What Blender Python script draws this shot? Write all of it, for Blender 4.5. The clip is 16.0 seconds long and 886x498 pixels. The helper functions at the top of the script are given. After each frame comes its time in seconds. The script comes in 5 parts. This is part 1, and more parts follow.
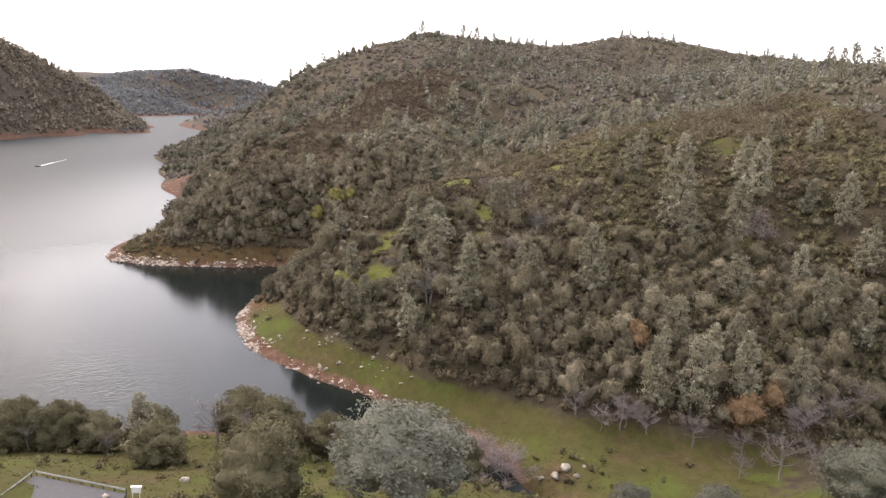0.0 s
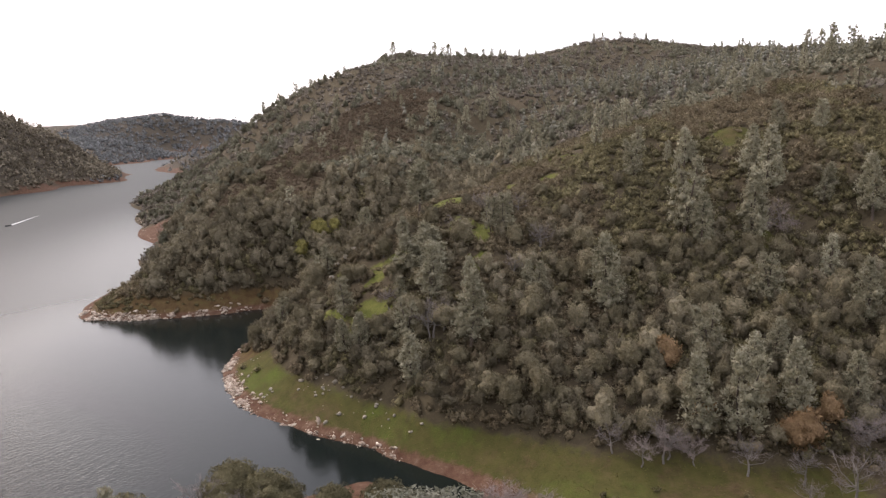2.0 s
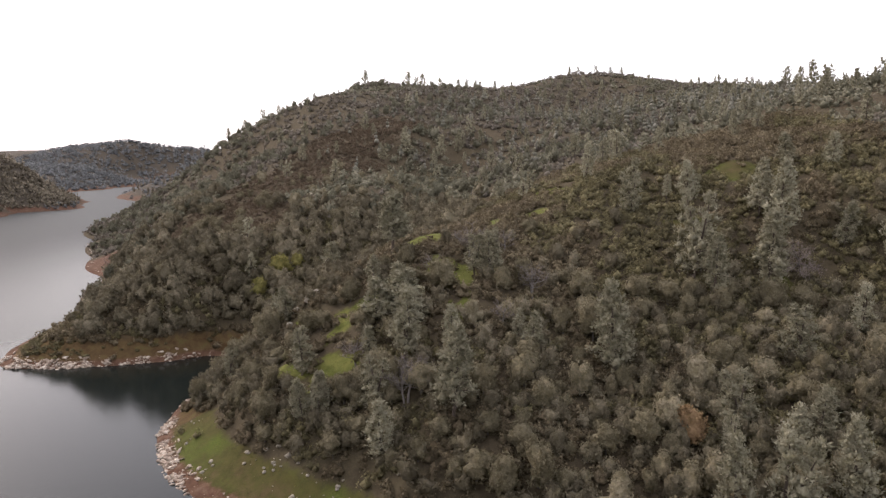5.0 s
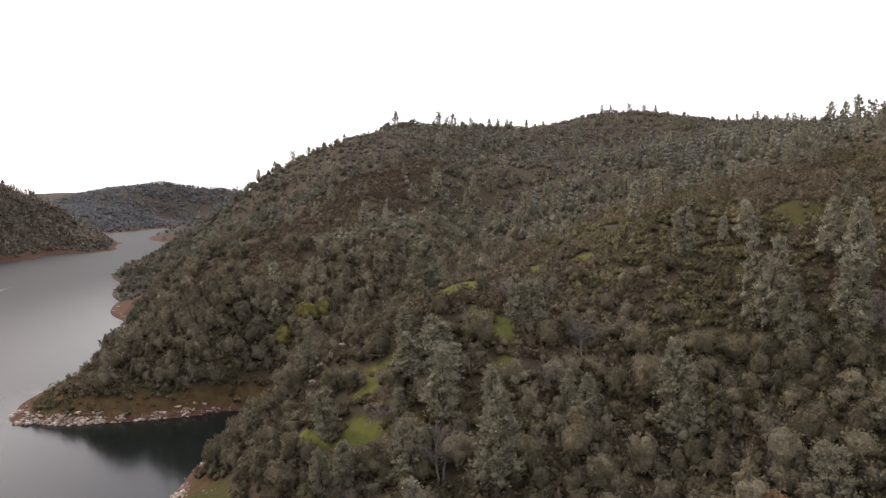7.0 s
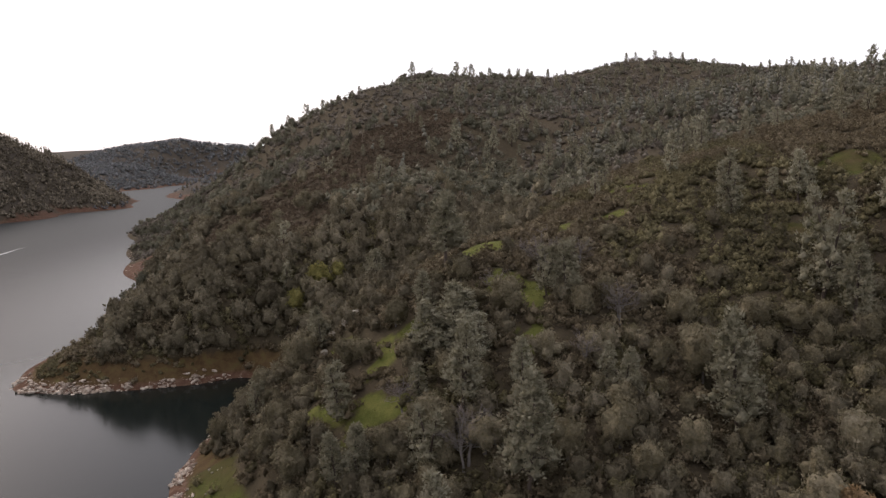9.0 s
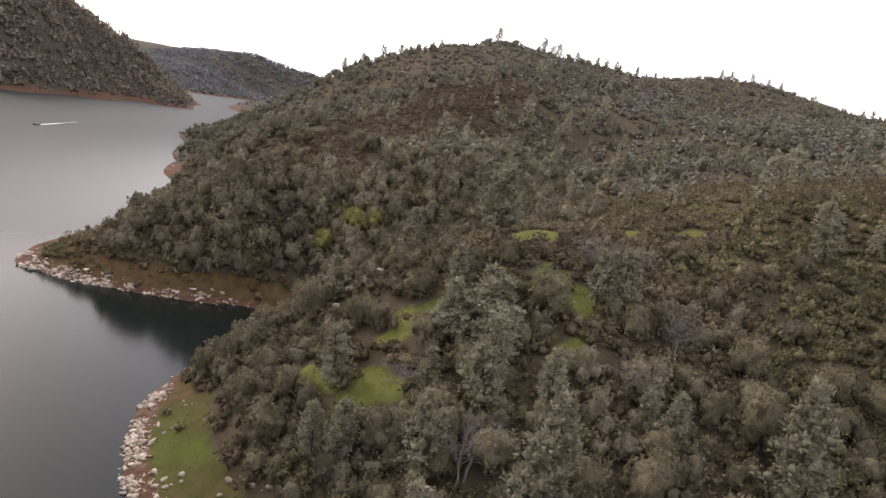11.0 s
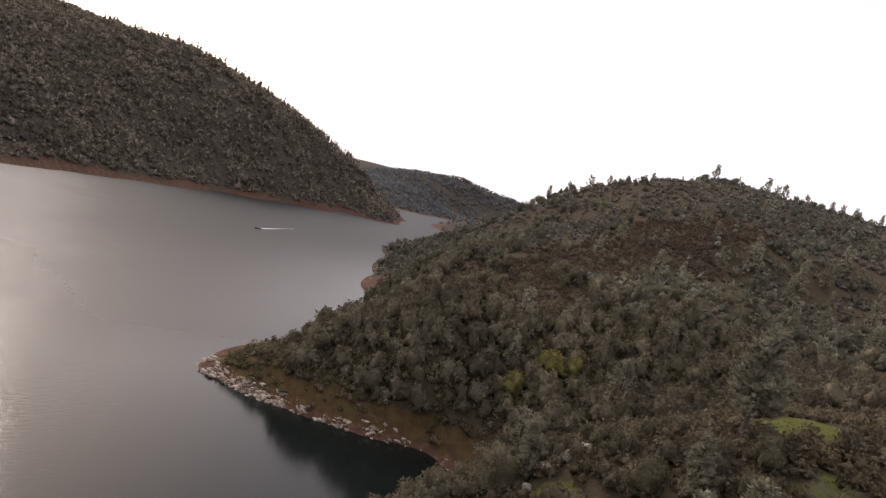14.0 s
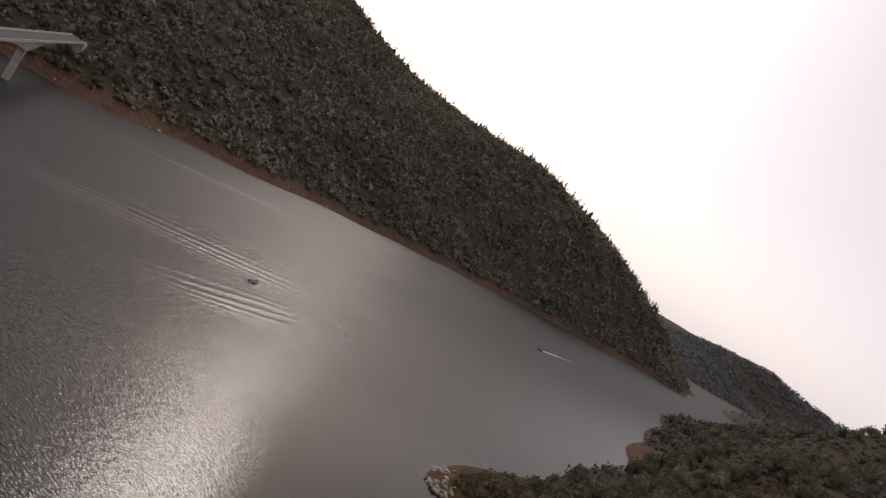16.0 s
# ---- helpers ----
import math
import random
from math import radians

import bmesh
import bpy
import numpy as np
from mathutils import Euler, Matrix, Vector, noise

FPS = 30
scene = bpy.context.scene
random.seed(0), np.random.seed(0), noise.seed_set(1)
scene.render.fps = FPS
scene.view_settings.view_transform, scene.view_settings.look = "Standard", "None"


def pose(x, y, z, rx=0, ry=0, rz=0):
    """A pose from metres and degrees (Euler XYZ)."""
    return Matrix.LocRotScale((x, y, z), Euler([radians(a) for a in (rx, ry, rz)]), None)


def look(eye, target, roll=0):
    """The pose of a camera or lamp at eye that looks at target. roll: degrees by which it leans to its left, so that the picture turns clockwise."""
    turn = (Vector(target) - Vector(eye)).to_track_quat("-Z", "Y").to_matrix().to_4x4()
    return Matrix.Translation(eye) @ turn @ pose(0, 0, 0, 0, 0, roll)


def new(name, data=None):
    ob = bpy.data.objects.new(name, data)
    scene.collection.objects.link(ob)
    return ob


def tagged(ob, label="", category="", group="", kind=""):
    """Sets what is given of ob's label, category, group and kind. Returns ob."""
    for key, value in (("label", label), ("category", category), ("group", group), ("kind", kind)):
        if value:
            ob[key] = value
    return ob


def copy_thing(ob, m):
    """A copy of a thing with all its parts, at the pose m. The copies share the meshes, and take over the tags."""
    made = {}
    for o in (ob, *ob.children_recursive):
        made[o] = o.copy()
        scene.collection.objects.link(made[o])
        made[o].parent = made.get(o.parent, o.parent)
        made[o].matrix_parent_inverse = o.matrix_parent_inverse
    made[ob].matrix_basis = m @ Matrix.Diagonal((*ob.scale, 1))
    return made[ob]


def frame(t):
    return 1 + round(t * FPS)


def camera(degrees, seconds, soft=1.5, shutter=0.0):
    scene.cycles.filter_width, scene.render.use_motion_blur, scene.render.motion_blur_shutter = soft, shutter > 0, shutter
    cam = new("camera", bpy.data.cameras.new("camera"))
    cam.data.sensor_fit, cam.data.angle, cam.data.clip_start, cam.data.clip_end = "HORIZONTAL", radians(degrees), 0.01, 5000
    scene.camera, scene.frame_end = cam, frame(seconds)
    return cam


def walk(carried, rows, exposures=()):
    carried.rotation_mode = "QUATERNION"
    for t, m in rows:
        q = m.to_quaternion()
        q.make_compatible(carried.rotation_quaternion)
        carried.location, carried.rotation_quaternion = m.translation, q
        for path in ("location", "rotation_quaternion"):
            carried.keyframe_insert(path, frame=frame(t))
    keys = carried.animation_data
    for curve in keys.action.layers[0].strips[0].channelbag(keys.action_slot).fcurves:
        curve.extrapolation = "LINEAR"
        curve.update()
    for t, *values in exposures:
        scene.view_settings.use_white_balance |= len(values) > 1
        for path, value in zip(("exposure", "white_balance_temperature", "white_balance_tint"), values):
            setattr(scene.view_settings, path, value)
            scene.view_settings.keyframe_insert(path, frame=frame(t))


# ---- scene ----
# camera
PATH = [
    (0, (2.46, -15.77, 91.37), (1.33, 82.31, 71.90), 5.04),
    (0.5, (1.63, -10.45, 91.00), (-2.00, 88.09, 74.39), -1.05),
    (1, (0.83, -5.00, 90.54), (-6.95, 93.65, 76.16), -4.41),
    (1.5, (0.09, 0.74, 89.95), (-5.46, 99.39, 74.56), 0.13),
    (2, (-0.57, 6.70, 89.29), (-0.29, 105.30, 72.59), -0.26),
    (2.5, (-1.19, 12.66, 88.66), (-2.01, 110.69, 68.94), -6.80),
    (3, (-1.65, 18.55, 88.11), (-3.04, 116.81, 69.59), -7.53),
    (3.5, (-1.93, 24.41, 87.68), (-2.59, 122.66, 69.09), -9.58),
    (4, (-2.09, 30.23, 87.44), (1.33, 128.83, 71.13), -0.85),
    (4.2, (-2.18, 32.48, 87.42), (3.19, 131.43, 73.99), -2.24),
    (6.3, (-3.53, 55.11, 87.99), (-0.90, 154.48, 77.05), 7.07),
    (6.5, (-3.67, 57.13, 88.10), (-0.77, 156.66, 78.81), 6.35),
    (7, (-4.02, 61.87, 88.45), (-3.72, 161.64, 81.74), 0.44),
    (7.5, (-4.29, 66.57, 88.73), (-11.77, 166.14, 83.22), -5.89),
    (8, (-4.49, 71.45, 88.77), (-12.75, 170.99, 83.94), -9.10),
    (8.5, (-4.71, 76.59, 88.50), (-9.72, 176.11, 80.14), -5.54),
    (8.7, (-4.86, 78.74, 88.29), (-8.40, 178.02, 76.78), -3.51),
    (10.8, (-7.18, 102.32, 85.14), (-12.77, 200.75, 68.42), 15.54),
    (11, (-7.61, 104.56, 84.91), (-14.70, 202.71, 67.09), 13.30),
    (11.5, (-9.12, 110.15, 84.53), (-26.33, 207.25, 67.96), 5.42),
    (12, (-10.93, 115.67, 84.33), (-35.88, 211.73, 72.02), 3.89),
    (12.5, (-12.96, 121.17, 84.26), (-42.97, 215.89, 73.00), 3.84),
    (13, (-15.25, 126.54, 84.28), (-42.94, 222.03, 73.50), 10.83),
    (13.5, (-17.92, 131.89, 84.25), (-47.17, 227.15, 75.77), 13.03),
    (14, (-21.08, 137.51, 84.04), (-57.49, 230.32, 76.14), 17.25),
    (14.5, (-24.79, 143.62, 83.54), (-70.05, 232.48, 76.08), 22.54),
    (15, (-29.13, 150.18, 82.79), (-81.88, 234.68, 73.96), 26.05),
    (15.5, (-33.85, 156.63, 82.05), (-96.78, 233.97, 74.32), 30.69),
    (16, (-38.52, 162.43, 81.49), (-111.56, 230.16, 72.70), 34.16),
]

cam = camera(64.2, 16.0, soft=1.3)
walk(cam, [(t, look(eye, target, roll)) for t, eye, target, roll in PATH],
     [(0.0, 1.7, 6550, 17), (1.0, 1.47, 6550, 17), (2.0, 1.22, 6550, 17), (4.0, 1.15, 6550, 17), (7.0, 0.82, 6550, 17), (8.5, 0.42, 6550, 17), (11.0, 1.12, 6550, 17), (11.5, 1.27, 6550, 17),
      (12.5, 1.02, 6550, 17), (13.5, 0.65, 6650, 20), (14.0, 0.42, 6650, 20), (15.0, -0.04, 6650, 20), (16.0, -0.34, 6650, 20)])

# ---- daylight: thin overcast with the sun behind it ----
SUN_ELEVATION, SUN_TURN = radians(33), radians(-57)
world = bpy.data.worlds.new("overcast_sky")
scene.world = world
world.use_nodes = True
wn, wl = world.node_tree.nodes, world.node_tree.links
wn.clear()
w_out = wn.new("ShaderNodeOutputWorld")
w_add = wn.new("ShaderNodeAddShader")
w_sky = wn.new("ShaderNodeTexSky")
w_sky.sky_type = "NISHITA"
w_sky.sun_disc = False
w_sky.sun_elevation, w_sky.sun_rotation = SUN_ELEVATION, SUN_TURN
w_sky.dust_density, w_sky.air_density = 4.0, 1.0
w_clear = wn.new("ShaderNodeBackground")
w_clear.inputs["Strength"].default_value = 0.05
w_cloud = wn.new("ShaderNodeBackground")
w_cloud.inputs["Strength"].default_value = 0.86
w_map = wn.new("ShaderNodeTexCoord")
w_noise = wn.new("ShaderNodeTexNoise")
w_noise.inputs["Scale"].default_value = 2.2
w_noise.inputs["Detail"].default_value = 5.0
w_ramp = wn.new("ShaderNodeValToRGB")
w_ramp.color_ramp.elements[0].position, w_ramp.color_ramp.elements[0].color = 0.3, (0.90, 0.90, 0.92, 1)
w_ramp.color_ramp.elements[1].position, w_ramp.color_ramp.elements[1].color = 0.7, (1.0, 0.99, 0.985, 1)
wl.new(w_map.outputs["Generated"], w_noise.inputs["Vector"])
wl.new(w_noise.outputs["Fac"], w_ramp.inputs["Fac"])
# the cloud layer is thinner and brighter low down than overhead
w_sep = wn.new("ShaderNodeSeparateXYZ")
w_rise = wn.new("ShaderNodeValToRGB")
for k, (p, v) in enumerate(((0.0, 1.06), (0.22, 0.80), (0.5, 0.63), (1.0, 0.78))):
    if k > 1:
        w_rise.color_ramp.elements.new(p)
    w_rise.color_ramp.elements[k].position, w_rise.color_ramp.elements[k].color = p, (v, v, v * 1.01, 1)
w_both = wn.new("ShaderNodeMix")
w_both.data_type, w_both.blend_type = "RGBA", "MULTIPLY"
w_both.inputs["Factor"].default_value = 1.0
wl.new(w_map.outputs["Generated"], w_sep.inputs[0])
wl.new(w_sep.outputs["Z"], w_rise.inputs["Fac"])
wl.new(w_ramp.outputs["Color"], w_both.inputs["A"])
wl.new(w_rise.outputs["Color"], w_both.inputs["B"])
wl.new(w_both.outputs["Result"], w_cloud.inputs["Color"])
wl.new(w_sky.outputs["Color"], w_clear.inputs["Color"])
wl.new(w_clear.outputs[0], w_add.inputs[0])
wl.new(w_cloud.outputs[0], w_add.inputs[1])
wl.new(w_add.outputs[0], w_out.inputs["Surface"])

sun = new("sun", bpy.data.lights.new("sun", "SUN"))
sun.data.energy, sun.data.angle, sun.data.color = 0.62, radians(10), (1.0, 0.95, 0.88)
to_sun = Vector((math.sin(SUN_TURN) * math.cos(SUN_ELEVATION), math.cos(SUN_TURN) * math.cos(SUN_ELEVATION), math.sin(SUN_ELEVATION)))
sun.matrix_world = look((0, 0, 400), Vector((0, 0, 400)) - to_sun)


# ---- materials ----
def shader(name, rough=0.9):
    m = bpy.data.materials.new(name)
    m.use_nodes = True
    n, l = m.node_tree.nodes, m.node_tree.links
    b = n["Principled BSDF"]
    b.inputs["Roughness"].default_value = rough
    return m, n, l, b


def noise_node(n, l, scale, detail=4.0, source=None, rough=0.55):
    t = n.new("ShaderNodeTexNoise")
    t.inputs["Scale"].default_value, t.inputs["Detail"].default_value = scale, detail
    t.inputs["Roughness"].default_value = rough
    if source is not None:
        l.new(source, t.inputs["Vector"])
    return t.outputs["Fac"]


def ramp(n, l, fac, *stops):
    r = n.new("ShaderNodeValToRGB")
    e = r.color_ramp.elements
    while len(e) < len(stops):
        e.new(0.5)
    for k, (p, c) in enumerate(stops):
        e[k].position, e[k].color = p, (*c, 1)
    l.new(fac, r.inputs["Fac"])
    return r.outputs["Color"]


def mix(n, l, fac, a, b, how="MIX"):
    m = n.new("ShaderNodeMix")
    m.data_type, m.blend_type = "RGBA", how
    for sock, v in ((m.inputs["Factor"], fac), (m.inputs["A"], a), (m.inputs["B"], b)):
        if hasattr(v, "is_linked"):
            l.new(v, sock)
        else:
            sock.default_value = v if isinstance(v, float) else (*v, 1)
    return m.outputs["Result"]


def bump(n, l, b, height, strength, distance):
    k = n.new("ShaderNodeBump")
    k.inputs["Strength"].default_value, k.inputs["Distance"].default_value = strength, distance
    l.new(height, k.inputs["Height"])
    l.new(k.outputs["Normal"], b.inputs["Normal"])


def leaf_material(name, dark, mid, light, per="PLANT", patch=0.02, mottle=1.0):
    """Foliage: every plant takes its own tone, and broad patches of the slope lean to one or the other."""
    m, n, l, b = shader(name, 0.8)
    g = n.new("ShaderNodeNewGeometry")
    info = n.new("ShaderNodeObjectInfo")
    tone = n.new("ShaderNodeAttribute")
    tone.attribute_name = "tone"
    own = tone.outputs["Fac"]
    if per == "OBJECT":
        share = n.new("ShaderNodeMix")
        share.inputs["Factor"].default_value = 0.4
        l.new(info.outputs["Random"], share.inputs["A"])
        l.new(own, share.inputs["B"])
        own = share.outputs["Result"]
    wide = noise_node(n, l, patch, 3.0, g.outputs["Position"])
    fine = noise_node(n, l, 1.6, 5.0, g.outputs["Position"], 0.7)
    add = n.new("ShaderNodeMath")
    add.operation = "MULTIPLY_ADD"
    l.new(own, add.inputs[0])
    add.inputs[1].default_value = 0.6
    l.new(wide, add.inputs[2])
    c = ramp(n, l, add.outputs[0], (0.45, dark), (0.85, mid), (1.2, light))
    grain = ramp(n, l, fine, (0.3, (1 - 0.32 * mottle,) * 3), (0.5, (1.0, 1.0, 1.0)), (0.7, (1 + 0.38 * mottle,) * 3))
    sprays = noise_node(n, l, 0.5, 3.0, g.outputs["Position"], 0.6)
    hue = ramp(n, l, sprays, (0.33, (0.86, 0.84, 0.76)), (0.5, (1.0, 1.0, 1.0)), (0.67, (1.16, 1.14, 1.16)))
    colour = mix(n, l, 1.0, mix(n, l, 1.0, c, grain, "MULTIPLY"), hue, "MULTIPLY")
    l.new(colour, b.inputs["Base Color"])
    b.inputs["Specular IOR Level"].default_value = 0.15
    bump(n, l, b, fine, 0.9, 0.45)
    thin = n.new("ShaderNodeBsdfTranslucent")
    l.new(colour, thin.inputs["Color"])
    both = n.new("ShaderNodeMixShader")
    both.inputs["Fac"].default_value = 0.22
    l.new(b.outputs[0], both.inputs[1])
    l.new(thin.outputs[0], both.inputs[2])
    l.new(both.outputs[0], n["Material Output"].inputs["Surface"])
    return m


def bark_material(name, dark, light):
    m, n, l, b = shader(name, 0.95)
    t = n.new("ShaderNodeTexCoord")
    f = noise_node(n, l, 3.0, 6.0, t.outputs["Object"])
    l.new(ramp(n, l, f, (0.3, dark), (0.7, light)), b.inputs["Base Color"])
    bump(n, l, b, f, 0.6, 0.05)
    return m


def stone_material(name, dark, mid, light, scale=0.9):
    m, n, l, b = shader(name, 0.85)
    g = n.new("ShaderNodeNewGeometry")
    own = g.outputs["Random Per Island"]
    f = noise_node(n, l, scale, 8.0, g.outputs["Position"], 0.7)
    c = ramp(n, l, f, (0.3, dark), (0.5, mid), (0.68, light))
    tone = ramp(n, l, own, (0.0, (0.5, 0.45, 0.42)), (0.5, (0.9, 0.86, 0.82)), (1.0, (1.15, 1.15, 1.15)))
    l.new(mix(n, l, 1.0, c, tone, "MULTIPLY"), b.inputs["Base Color"])
    bump(n, l, b, f, 0.7, 0.15)
    return m


def ground_material():
    """Slopes of brown litter and red soil; grass, bare banks and worn dirt come from masks made with the land."""
    m, n, l, b = shader("hill_ground", 0.95)
    g = n.new("ShaderNodeNewGeometry")
    pos = g.outputs["Position"]

    def mask(name):
        a = n.new("ShaderNodeAttribute")
        a.attribute_name = name
        return a.outputs["Fac"]

    big, mid, fine = noise_node(n, l, 0.03, 5.0, pos), noise_node(n, l, 0.35, 6.0, pos, 0.65), noise_node(n, l, 2.5, 5.0, pos, 0.7)
    litter = mix(n, l, big, ramp(n, l, mid, (0.3, (0.052, 0.038, 0.026)), (0.7, (0.095, 0.071, 0.047))),
                 ramp(n, l, mid, (0.3, (0.048, 0.040, 0.023)), (0.7, (0.088, 0.074, 0.042))))
    turf = mix(n, l, ramp(n, l, mid, (0.35, (0, 0, 0)), (0.7, (1, 1, 1))), (0.052, 0.056, 0.014), (0.100, 0.088, 0.028))
    turf = mix(n, l, ramp(n, l, fine, (0.35, (0, 0, 0)), (0.75, (1, 1, 1))), turf, (0.060, 0.050, 0.020))
    lush = mix(n, l, ramp(n, l, fine, (0.3, (0, 0, 0)), (0.7, (1, 1, 1))), (0.062, 0.088, 0.016), (0.095, 0.108, 0.024))
    broad = noise_node(n, l, 0.055, 6.0, pos, 0.7)
    grass = mix(n, l, ramp(n, l, broad, (0.5, (0, 0, 0)), (0.68, (1, 1, 1))), turf, lush)
    grass = mix(n, l, ramp(n, l, broad, (0.30, (1, 1, 1)), (0.46, (0, 0, 0))), grass, ramp(n, l, mid, (0.3, (0.070, 0.042, 0.024)), (0.7, (0.115, 0.078, 0.044))))
    dry = ramp(n, l, mid, (0.3, (0.060, 0.034, 0.017)), (0.55, (0.100, 0.066, 0.030)), (0.75, (0.095, 0.088, 0.030)))
    red = ramp(n, l, mid, (0.3, (0.068, 0.032, 0.020)), (0.55, (0.118, 0.066, 0.043)), (0.75, (0.19, 0.14, 0.103)))

    def edge(f, low=0.35, high=0.65):
        s = n.new("ShaderNodeMath")
        s.operation = "MULTIPLY_ADD"
        l.new(mid, s.inputs[0])
        s.inputs[1].default_value = 0.8
        l.new(f, s.inputs[2])
        return ramp(n, l, s.outputs[0], (low + 0.4, (0, 0, 0)), (high + 0.4, (1, 1, 1)))

    under = ramp(n, l, mid, (0.3, (0.052, 0.043, 0.032)), (0.7, (0.088, 0.072, 0.054)))
    c = mix(n, l, mask("woods"), litter, under)
    c = mix(n, l, edge(mask("dry")), c, dry)
    c = mix(n, l, edge(mask("grass")), c, grass)
    c = mix(n, l, edge(mask("fresh"), 0.25, 0.85), c, mix(n, l, ramp(n, l, mid, (0.35, (0, 0, 0)), (0.65, (1, 1, 1))), (0.086, 0.097, 0.022), (0.136, 0.134, 0.038)))
    c = mix(n, l, edge(mask("bank")), c, red)
    c = mix(n, l, 0.6, c, ramp(n, l, fine, (0.3, (0.6, 0.6, 0.6)), (0.7, (1.25, 1.25, 1.25))), "MULTIPLY")
    l.new(c, b.inputs["Base Color"])
    b.inputs["Specular IOR Level"].default_value = 0.1
    bump(n, l, b, fine, 0.8, 0.35)
    return m


def water_material(name="lake_water", chop_height=0.46):
    m, n, l, b = shader(name, 0.06)
    b.inputs["Base Color"].default_value = (0.008, 0.011, 0.010, 1)
    b.inputs["IOR"].default_value = 1.33
    b.inputs["Specular IOR Level"].default_value = 0.3
    g = n.new("ShaderNodeNewGeometry")

    def waves(turn, sx, sy, scale, detail):
        t = n.new("ShaderNodeVectorRotate")
        t.inputs["Angle"].default_value = turn
        l.new(g.outputs["Position"], t.inputs["Vector"])
        k = n.new("ShaderNodeVectorMath")
        k.operation = "MULTIPLY"
        l.new(t.outputs[0], k.inputs[0])
        k.inputs[1].default_value = (sx, sy, 1)
        return noise_node(n, l, scale, detail, k.outputs[0], 0.6)

    chop = mix(n, l, 0.5, waves(0.55, 1.0, 0.28, 0.75, 2.0), waves(1.1, 0.8, 0.3, 2.0, 2.0))
    # the cove under the headland and the creek's mouth lie sheltered from the wind
    calm = None
    for cx, cy, reach in ((-95, 285, 95), (-30, 175, 60)):
        away = n.new("ShaderNodeVectorMath")
        away.operation = "DISTANCE"
        l.new(g.outputs["Position"], away.inputs[0])
        away.inputs[1].default_value = (cx, cy, 0)
        near = n.new("ShaderNodeMapRange")
        near.inputs["From Min"].default_value, near.inputs["From Max"].default_value = reach * 0.55, reach * 1.5
        near.inputs["To Min"].default_value, near.inputs["To Max"].default_value = 0.34, 1.0
        l.new(away.outputs["Value"], near.inputs["Value"])
        if calm is None:
            calm = near.outputs[0]
        else:
            low = n.new("ShaderNodeMath")
            low.operation = "MINIMUM"
            l.new(calm, low.inputs[0])
            l.new(near.outputs[0], low.inputs[1])
            calm = low.outputs[0]
    # a breeze ruffles the open water south-west of a line off the headland; past it the lake lies smooth
    off = n.new("ShaderNodeVectorMath")
    off.operation = "DOT_PRODUCT"
    l.new(g.outputs["Position"], off.inputs[0])
    off.inputs[1].default_value = (-0.664, -0.748, 0)
    ragged = n.new("ShaderNodeMath")
    ragged.operation = "MULTIPLY_ADD"
    l.new(noise_node(n, l, 0.02, 4.0, g.outputs["Position"], 0.6), ragged.inputs[0])
    ragged.inputs[1].default_value = 50
    l.new(off.outputs["Value"], ragged.inputs[2])
    lift = n.new("ShaderNodeMath")
    lift.operation = "MULTIPLY_ADD"
    l.new(ragged.outputs[0], lift.inputs[0])
    lift.inputs[1].default_value, lift.inputs[2].default_value = 0.05, 2.9
    swing = n.new("ShaderNodeMath")
    swing.operation = "TANH"
    l.new(lift.outputs[0], swing.inputs[0])
    breeze = n.new("ShaderNodeMath")
    breeze.operation = "MULTIPLY_ADD"
    l.new(swing.outputs[0], breeze.inputs[0])
    breeze.inputs[1].default_value, breeze.inputs[2].default_value = 0.36, 0.64
    force = n.new("ShaderNodeMath")
    force.operation = "MULTIPLY"
    l.new(breeze.outputs[0], force.inputs[0])
    l.new(calm, force.inputs[1])
    k = n.new("ShaderNodeBump")
    k.inputs["Distance"].default_value = chop_height
    l.new(force.outputs[0], k.inputs["Strength"])
    l.new(chop, k.inputs["Height"])
    l.new(k.outputs["Normal"], b.inputs["Normal"])
    # fine ripples blur what the open lake mirrors; in the lee of the banks it is smoother
    soft = n.new("ShaderNodeMapRange")
    soft.inputs["From Min"].default_value = 0.34
    soft.inputs["To Min"].default_value, soft.inputs["To Max"].default_value = 0.11, 0.29
    l.new(calm, soft.inputs["Value"])
    sharp = n.new("ShaderNodeMath")
    sharp.operation = "MULTIPLY_ADD"
    l.new(swing.outputs[0], sharp.inputs[0])
    sharp.inputs[1].default_value, sharp.inputs[2].default_value = -0.33, 0.67
    total = n.new("ShaderNodeMath")
    total.operation = "MULTIPLY"
    l.new(soft.outputs[0], total.inputs[0])
    l.new(sharp.outputs[0], total.inputs[1])
    # along the far bank the wind roughens the lake more
    apart = n.new("ShaderNodeSeparateXYZ")
    l.new(g.outputs["Position"], apart.inputs[0])
    ruffle = n.new("ShaderNodeMapRange")
    ruffle.interpolation_type = "SMOOTHSTEP"
    ruffle.inputs["From Min"].default_value, ruffle.inputs["From Max"].default_value = -200, -420
    ruffle.inputs["To Min"].default_value, ruffle.inputs["To Max"].default_value = 0.0, 0.26
    l.new(apart.outputs["X"], ruffle.inputs["Value"])
    whole = n.new("ShaderNodeMath")
    l.new(total.outputs[0], whole.inputs[0])
    l.new(ruffle.outputs[0], whole.inputs[1])
    l.new(whole.outputs[0], b.inputs["Roughness"])
    return m


